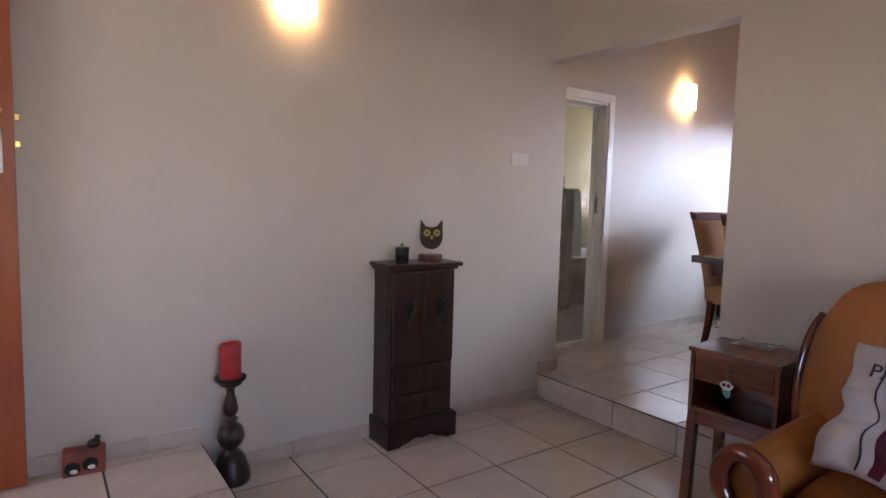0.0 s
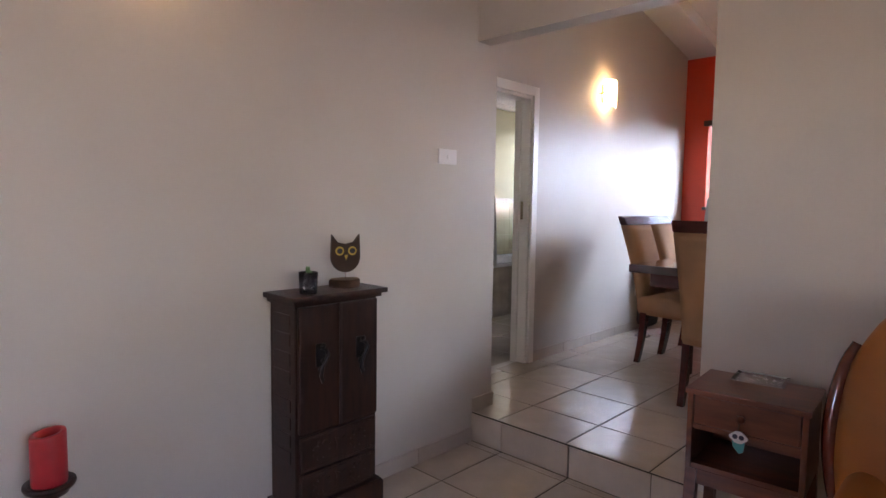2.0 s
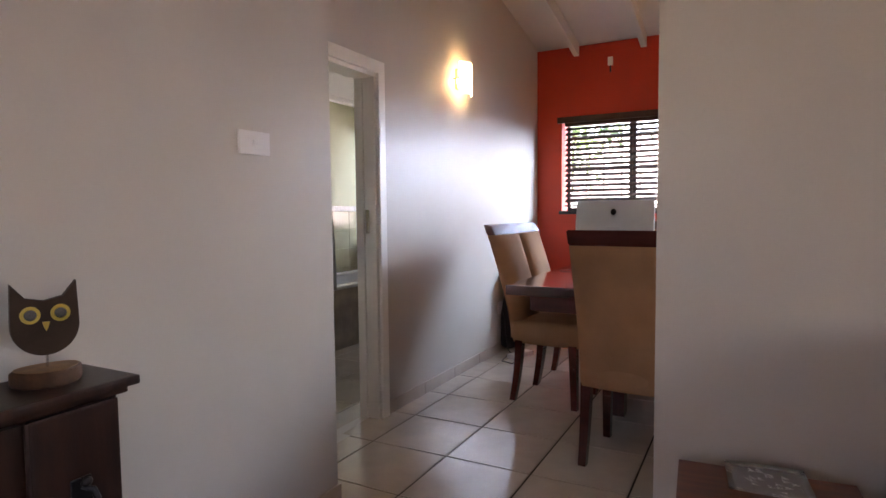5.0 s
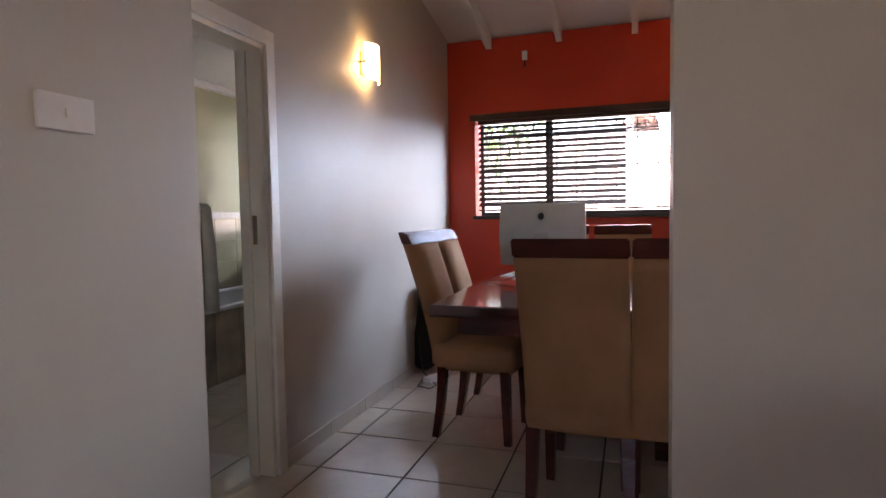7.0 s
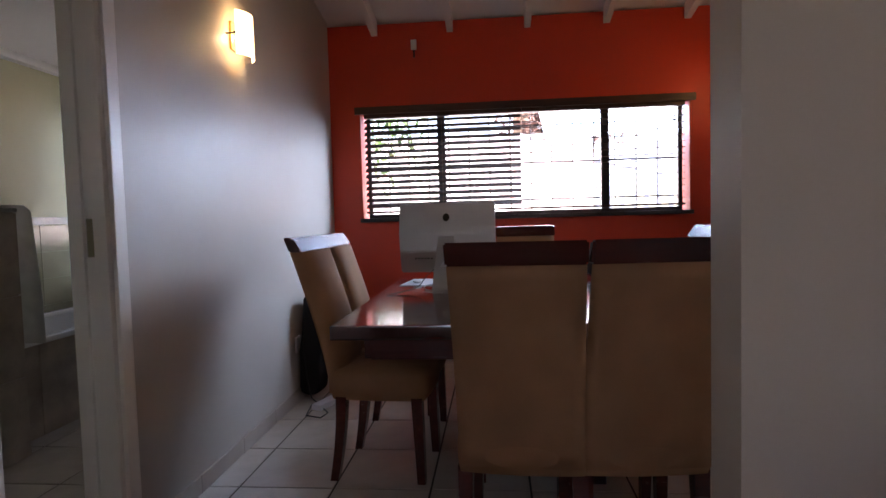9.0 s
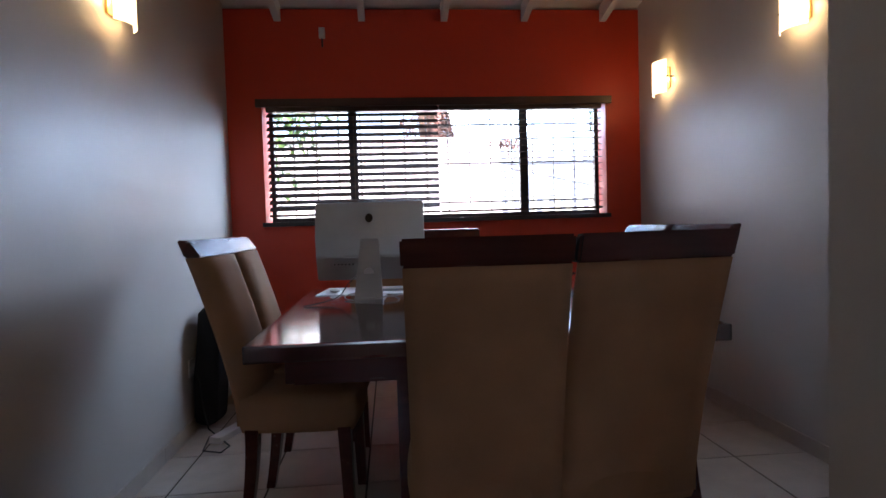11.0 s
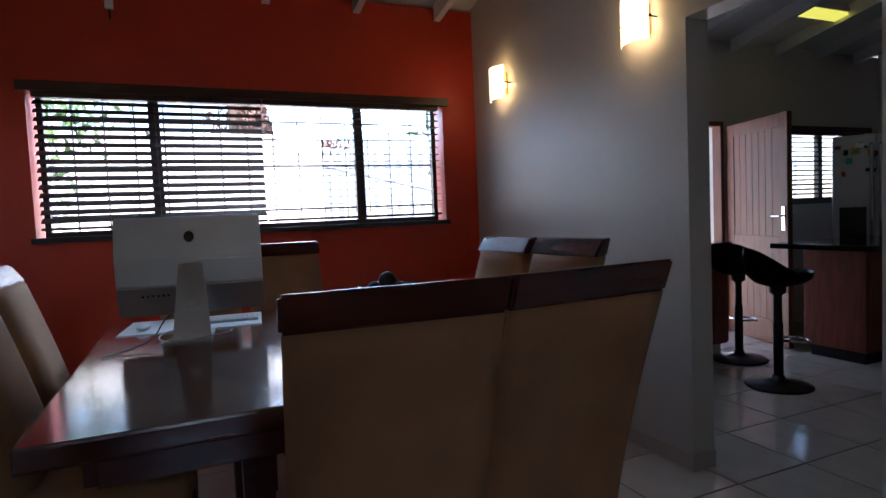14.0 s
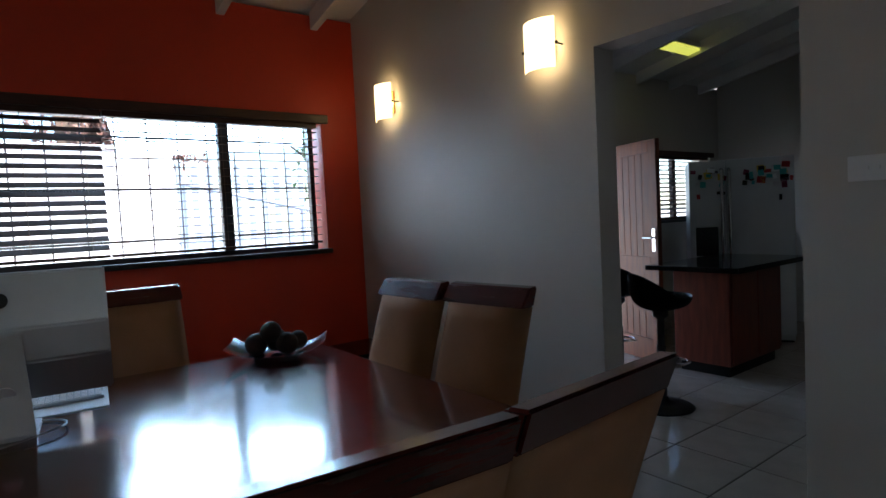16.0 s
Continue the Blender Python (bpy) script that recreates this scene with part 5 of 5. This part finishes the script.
fg = thing("refrigerator", "steel side-by-side refrigerator covered in magnets and notes", "refrigerator", pose(5.79, -3.36, F, 0, 0, 33))
bm = bmesh.new()
box(bm, -0.45, 0.45, -0.66, -0.06, 0.02, 1.77, 0.006)
part("body", bm, M_STEEL, fg)
for x0, x1 in ((0.14, 0.45), (-0.45, 0.13)):
    bm = bmesh.new()
    box(bm, x0, x1, -0.058, 0.0, 0.08, 1.77, 0.012)
    dd = part("door", bm, M_STEEL, fg)
    hx_ = 0.165 if x0 > 0 else 0.1
    bm = bmesh.new()
    tube(bm, [(hx_, 0.001, 0.45), (hx_, 0.05, 0.47), (hx_, 0.05, 1.66), (hx_, 0.001, 1.68)], 0.016, 10)
    part("handle", bm, M_CHROME, dd, "long chrome handle", True)
bm = bmesh.new()
box(bm, -0.4, -0.05, 0.001, 0.004, 0.75, 1.2, 0.001)
part("panel", bm, M_STEEL, fg, "framed steel panel")
bm = bmesh.new()
box(bm, 0.2, 0.4, 0.001, 0.004, 0.85, 1.13, 0.001)
part("dispenser", bm, M_BLACK, fg, "black water dispenser")
bm = bmesh.new()
box(bm, -0.44, 0.44, -0.6, -0.08, 0.0, 0.06)
part("plinth", bm, M_BLACK, fg)
rnd = random.Random(11)
note_mats = [M_PAPER, M_INK, M_PLUM, M_TEAL, M_YELLOW, M_CUSHION, M_BLACK, M_REDWAX]
for k in range(46):
    w, h = rnd.uniform(0.025, 0.075), rnd.uniform(0.025, 0.07)
    x = rnd.choice([rnd.uniform(-0.42, -0.02), rnd.uniform(0.12, 0.42)])
    z = 1.72 - abs(rnd.gauss(0, 0.11)) - 0.03
    bm = bmesh.new()
    box(bm, -w / 2, w / 2, 0.0, 0.002, -h / 2, h / 2)
    part("magnet", bm, rnd.choice(note_mats), fg, "", False, pose(x, 0.0012 + 0.0021 * (k % 3), z, 0, rnd.uniform(-14, 14), 0))

fl = thing("ceiling_light", "lit yellowish fluorescent ceiling light in the kitchen", "ceiling light", pose(6.06, -2.82, 2.975, 0, 11.3, 0))
bm = bmesh.new()
box(bm, -0.07, 0.07, -0.265, 0.265, 0.0, 0.05, 0.006)
part("housing", bm, M_PLASTIC, fl)
bm = bmesh.new()
box(bm, -0.062, 0.062, -0.255, 0.255, -0.022, -0.001, 0.008)
part("diffuser", bm, M_TUBE, fl, "lit yellow diffuser")
for y in (-0.18, 0.18):
    bm = bmesh.new()
    tube(bm, [(0, y, 0.05), (0.0, y, 0.06)], 0.006, 6)
    part("hanger", bm, M_CHROME, fl)

# ---- outside ----
bm = bmesh.new()
box(bm, -300, 300, -300, 300, -0.4, -0.12)
setting("ground", bm, M_PAVE, "pale paved ground round the house", "ground")
# roof runs 3 m past the entrance, an unseen addition that shades the doorway
bm = bmesh.new()
prism(bm, [(XE - 3.0, roof(XE - 3.0) + 0.125), (XH, roof(XH) + 0.125), (XO + 0.32, roof(XO + 0.32) + 0.125), (XO + 0.32, roof(XO + 0.32) + 0.17), (XH, roof(XH) + 0.17), (XE - 3.0, roof(XE - 3.0) + 0.17)], YB - 0.5, 5.8, "y")
setting("roof", bm, M_ROOF, "low-pitched sheet metal roof", "roof")
# unseen walls added to dim the daylight entering by the front door
bm = bmesh.new()
box(bm, XE - 3.2, XE - 3.0, YB - 0.5, 5.8, -0.12, 1.9, 0.01)
setting("wall_added_front", bm, M_EXT, "added unseen plastered wall that cuts light through the front door", "wall")
for y0_ in (0.3, 4.2):
    bm = bmesh.new()
    box(bm, XE - 3.0, XE - 0.2, y0_, y0_ + 0.15, -0.12, 2.1, 0.01)
    setting("wall_added_side", bm, M_EXT, "added unseen plastered side wall that cuts light through the front door", "wall")
gw = tagged(new("garden_wall"), "tall white plastered garden wall", "wall", kind="structure")
bm = bmesh.new()
box(bm, 10.2, 10.42, 0.66, 14.0, -0.12, 2.42, 0.01)
part("wall", bm, M_OUTWALL, gw)
bm = bmesh.new()
box(bm, 10.17, 10.45, 0.64, 14.0, 2.421, 2.47, 0.01)
part("coping", bm, M_OUTWALL, gw)
lw = tagged(new("garden_wall_low"), "low white plastered garden wall under the fence", "wall", kind="structure")
bm = bmesh.new()
box(bm, 10.2, 10.42, -9.0, 0.655, -0.12, 1.25, 0.01)
part("wall", bm, M_OUTWALL, lw)
pf = thing("palisade_fence", "pale blue-grey palisade fence on the low wall", "fence", pose(10.3, 0, 1.25))
bm = bmesh.new()
prism(bm, [(-0.035, 0.0), (0.035, 0.0), (0.035, 1.0), (0.0, 1.06), (-0.035, 1.0)], -0.006, 0.006, "x")
pale = finish(bm, "pale", M_PALI)
for k in range(56):
    o = new("pale", pale)
    o.parent = pf
    o.matrix_basis = pose(0, 0.58 - 0.165 * k, 0)
for z in (0.12, 0.85):
    bm = bmesh.new()
    box(bm, 0.007, 0.04, -9.0, 0.62, z - 0.02, z + 0.02, 0.003)
    part("rail", bm, M_PALI, pf)
gp = thing("garden_post", "brown timber post standing behind the garden wall", "post", pose(10.75, 1.6, -0.12))
bm = bmesh.new()
box(bm, -0.06, 0.06, -0.11, 0.11, 0, 3.0, 0.01)
part("shaft", bm, M_BARK, gp)
bm = bmesh.new()
box(bm, -0.08, 0.08, -0.13, 0.13, 3.001, 3.05, 0.008)
part("cap", bm, M_BARK, gp)
hr = thing("handrail", "pale sloping garden handrail", "handrail", pose(9.6, 0, 0))
bm = bmesh.new()
tube(bm, [(0, 0.75, 2.02), (0, -1.9, 1.42)], 0.022, 8)
part("rail", bm, M_PALI, hr)
for y, z in ((0.7, 2.0), (-0.6, 1.7), (-1.85, 1.43)):
    bm = bmesh.new()
    tube(bm, [(0, y, -0.12), (0, y, z)], 0.018, 8)
    part("post", bm, M_PALI, hr)


def foliage(bm, rnd, centre, size, count, leaf):
    """Many small leaves scattered in uneven clumps."""
    clumps = [(Vector(centre) + Vector((rnd.gauss(0, size[0]), rnd.gauss(0, size[1]), rnd.gauss(0, size[2]))), rnd.uniform(0.25, 0.6)) for _ in range(max(6, count // 70))]
    for _ in range(count):
        c, r = rnd.choice(clumps)
        p = c + Vector((rnd.gauss(0, r * 0.5), rnd.gauss(0, r * 0.5), rnd.gauss(0, r * 0.4)))
        q = Euler((rnd.uniform(0, 6.3), rnd.uniform(0, 6.3), rnd.uniform(0, 6.3))).to_matrix()
        s = leaf * rnd.uniform(0.6, 1.4)
        vs = [bm.verts.new(p + q @ Vector(v)) for v in ((-s, 0, 0), (0, s * 0.35, s * 0.08), (s, 0, 0), (0, -s * 0.35, s * 0.08))]
        bm.faces.new(vs)


def tree(x, y, h, crown, material, label, seed, leaf=0.07, count=3600):
    rnd = random.Random(seed)
    t = thing("tree", label, "tree", pose(x, y, -0.12))
    bm = bmesh.new()
    tube(bm, [(0, 0, 0), (0.05, 0.03, h * 0.25), (-0.03, 0.08, h * 0.5), (0.06, 0.05, h * 0.8)], [0.13, 0.11, 0.085, 0.05], 10)
    part("trunk", bm, M_BARK, t, "", True)
    bm = bmesh.new()
    for k in range(7):
        an = k * 0.9
        tube(bm, [(0, 0.05, h * 0.45 + 0.05 * k), (0.4 * math.cos(an), 0.4 * math.sin(an), h * 0.62 + 0.05 * k), (0.9 * crown * math.cos(an), 0.9 * crown * math.sin(an), h * 0.78 + 0.06 * k)], [0.05, 0.035, 0.012], 7)
    part("limbs", bm, M_BARK, t, "", True)
    bm = bmesh.new()
    foliage(bm, rnd, (0, 0, h * 0.82), (crown * 0.5, crown * 0.55, h * 0.14), count, leaf)
    part("crown", bm, material, t)
    return t


tree(9.5, 4.5, 3.5, 1.25, M_TREE, "leafy green garden tree by the white wall", 3)
tree(12.5, 6.2, 4.6, 1.7, M_TREE, "tall green tree behind the garden wall", 5, 0.09, 4200)
tree(13.0, -3.0, 4.2, 1.4, M_TREE, "green tree behind the fence", 9, 0.09, 3200)
sh = thing("shrub", "reddish-green shrub showing above the garden wall", "shrub", pose(10.9, 0.9, -0.12))
bm = bmesh.new()
for k in range(5):
    an = k * 1.25
    tube(bm, [(0, 0, 0), (0.1 * math.cos(an), 0.15 * math.sin(an), 1.4), (0.3 * math.cos(an), 0.45 * math.sin(an), 2.7)], [0.04, 0.03, 0.012], 7)
part("stems", bm, M_BARK, sh, "", True)
bm = bmesh.new()
foliage(bm, random.Random(13), (0, 0.1, 2.85), (0.25, 0.42, 0.2), 3000, 0.06)
part("leaves", bm, M_REDLEAF, sh)


# ---- skirting and tiles ----
def skirting(name, run, lo, hi, face, z, out, h=0.078, t=0.011):
    """Tile skirting along x or y from lo to hi, on the wall face, standing out to the side out."""
    sk = tagged(new(name), "cream tile skirting along the wall", "skirting", kind="structure")
    a = lo
    while a < hi - 0.01:
        b = min(a + TILE, hi)
        bm = bmesh.new()
        f0, f1 = sorted((face + out * 0.0005, face + out * t))
        if run == "x":
            box(bm, a + 0.0015, b - 0.0015, f0, f1, z, z + h, 0.0025)
        else:
            box(bm, f0, f1, a + 0.0015, b - 0.0015, z, z + h, 0.0025)
        part("tile", bm, M_SKIRT, sk)
        a = b


skirting("baseboard_living", "x", 0.715, XH - 0.002, YL, 0.0, -1)
skirting("baseboard_landing", "x", XE, 0.70, YL, PLAT, -1)
skirting("baseboard_end", "x", XH, XL + 0.011, YL, F, -1)
skirting("baseboard_return", "y", YL - 0.011, YD, XL, F, 1)
skirting("baseboard_dining", "x", 3.99, XO, YD, F, -1)
skirting("baseboard_window", "y", YK, YD - 0.012, XO, F, -1)
skirting("baseboard_kitchen_wall", "x", 4.654, XO - 0.012, YK, F, 1)
skirting("baseboard_pier", "y", YK - KT, YK, 4.665, F, -1)
skirting("baseboard_kitchen_near", "x", XHB + 0.012, 3.88, YK, F, 1)
skirting("baseboard_opening", "y", YS, OPEN_Y, XH, 0.0, -1)
skirting("baseboard_jamb", "x", XH, XHB, OPEN_Y, F, 1)
skirting("baseboard_kitchen_window", "y", YB, KDOOR[0], XO, F, -1)

tile_cache = {}


def lay(parent, x0, x1, y0, y1, gx, gy, z, thick=0.008, joint=0.009, size=TILE):
    """Square tiles on the grid through (gx, gy), cut at the edges of the area."""
    i0, i1 = math.floor((x0 - gx) / size), math.ceil((x1 - gx) / size)
    j0, j1 = math.floor((y0 - gy) / size), math.ceil((y1 - gy) / size)
    for i in range(i0, i1):
        for j in range(j0, j1):
            a, b = max(x0, gx + i * size), min(x1, gx + (i + 1) * size)
            c, d = max(y0, gy + j * size), min(y1, gy + (j + 1) * size)
            if b - a < 0.02 or d - c < 0.02:
                continue
            key_ = (round(b - a, 3), round(d - c, 3))
            if key_ not in tile_cache:
                bm = bmesh.new()
                w, h = (b - a - joint) / 2, (d - c - joint) / 2
                box(bm, -w, w, -h, h, -thick, -0.0012)
                v = [bm.verts.new((p * (w - 0.0012), q * (h - 0.0012), 0)) for p, q in ((-1, -1), (1, -1), (1, 1), (-1, 1))]
                bm.faces.new(v)
                u = [bm.verts.new((p * w, q * h, -0.0012)) for p, q in ((-1, -1), (1, -1), (1, 1), (-1, 1))]
                for k in range(4):
                    bm.faces.new((u[k], u[(k + 1) % 4], v[(k + 1) % 4], v[k]))
                tile_cache[key_] = finish(bm, "tile", M_TILE)
            o = new("tile", tile_cache[key_])
            o.parent = parent
            o.matrix_basis = pose((a + b) / 2, (c + d) / 2, z, random.uniform(-0.06, 0.06), random.uniform(-0.06, 0.06), 0)


lay(floor_low, 0.705, XH, YS, YL, 2.39, 2.29, 0.0, size=0.42)
lay(floor_low, XE, 0.70, YS, 1.35, 2.39, 2.29, 0.0, size=0.42)
lay(floor_up, XH + 0.003, XO, YB, 5.37, 4.485, 2.742, F)
lay(platform, XE, 0.705, 1.35, YL, 0.302, 2.86, PLAT)
riser = tagged(new("trim_step"), "cream tiled riser of the step", "step", kind="structure")
for a, b in ((1.45, 1.87), (1.87, 2.29), (2.29, 2.71), (2.71, YL)):
    bm = bmesh.new()
    box(bm, XH - 0.004, XH + 0.0055, a + 0.003, b - 0.003, 0.002, F - 0.0095, 0.001)
    part("tile", bm, M_TILE, riser)
for a in (1.45, 1.88, 2.31, 2.74):
    bm = bmesh.new()
    box(bm, 0.7005, 0.7085, a - 0.1 + 0.003, min(a + 0.33, YL) - 0.003, 0.002, PLAT - 0.0095, 0.001)
    part("tile", bm, M_BLACK, platform)
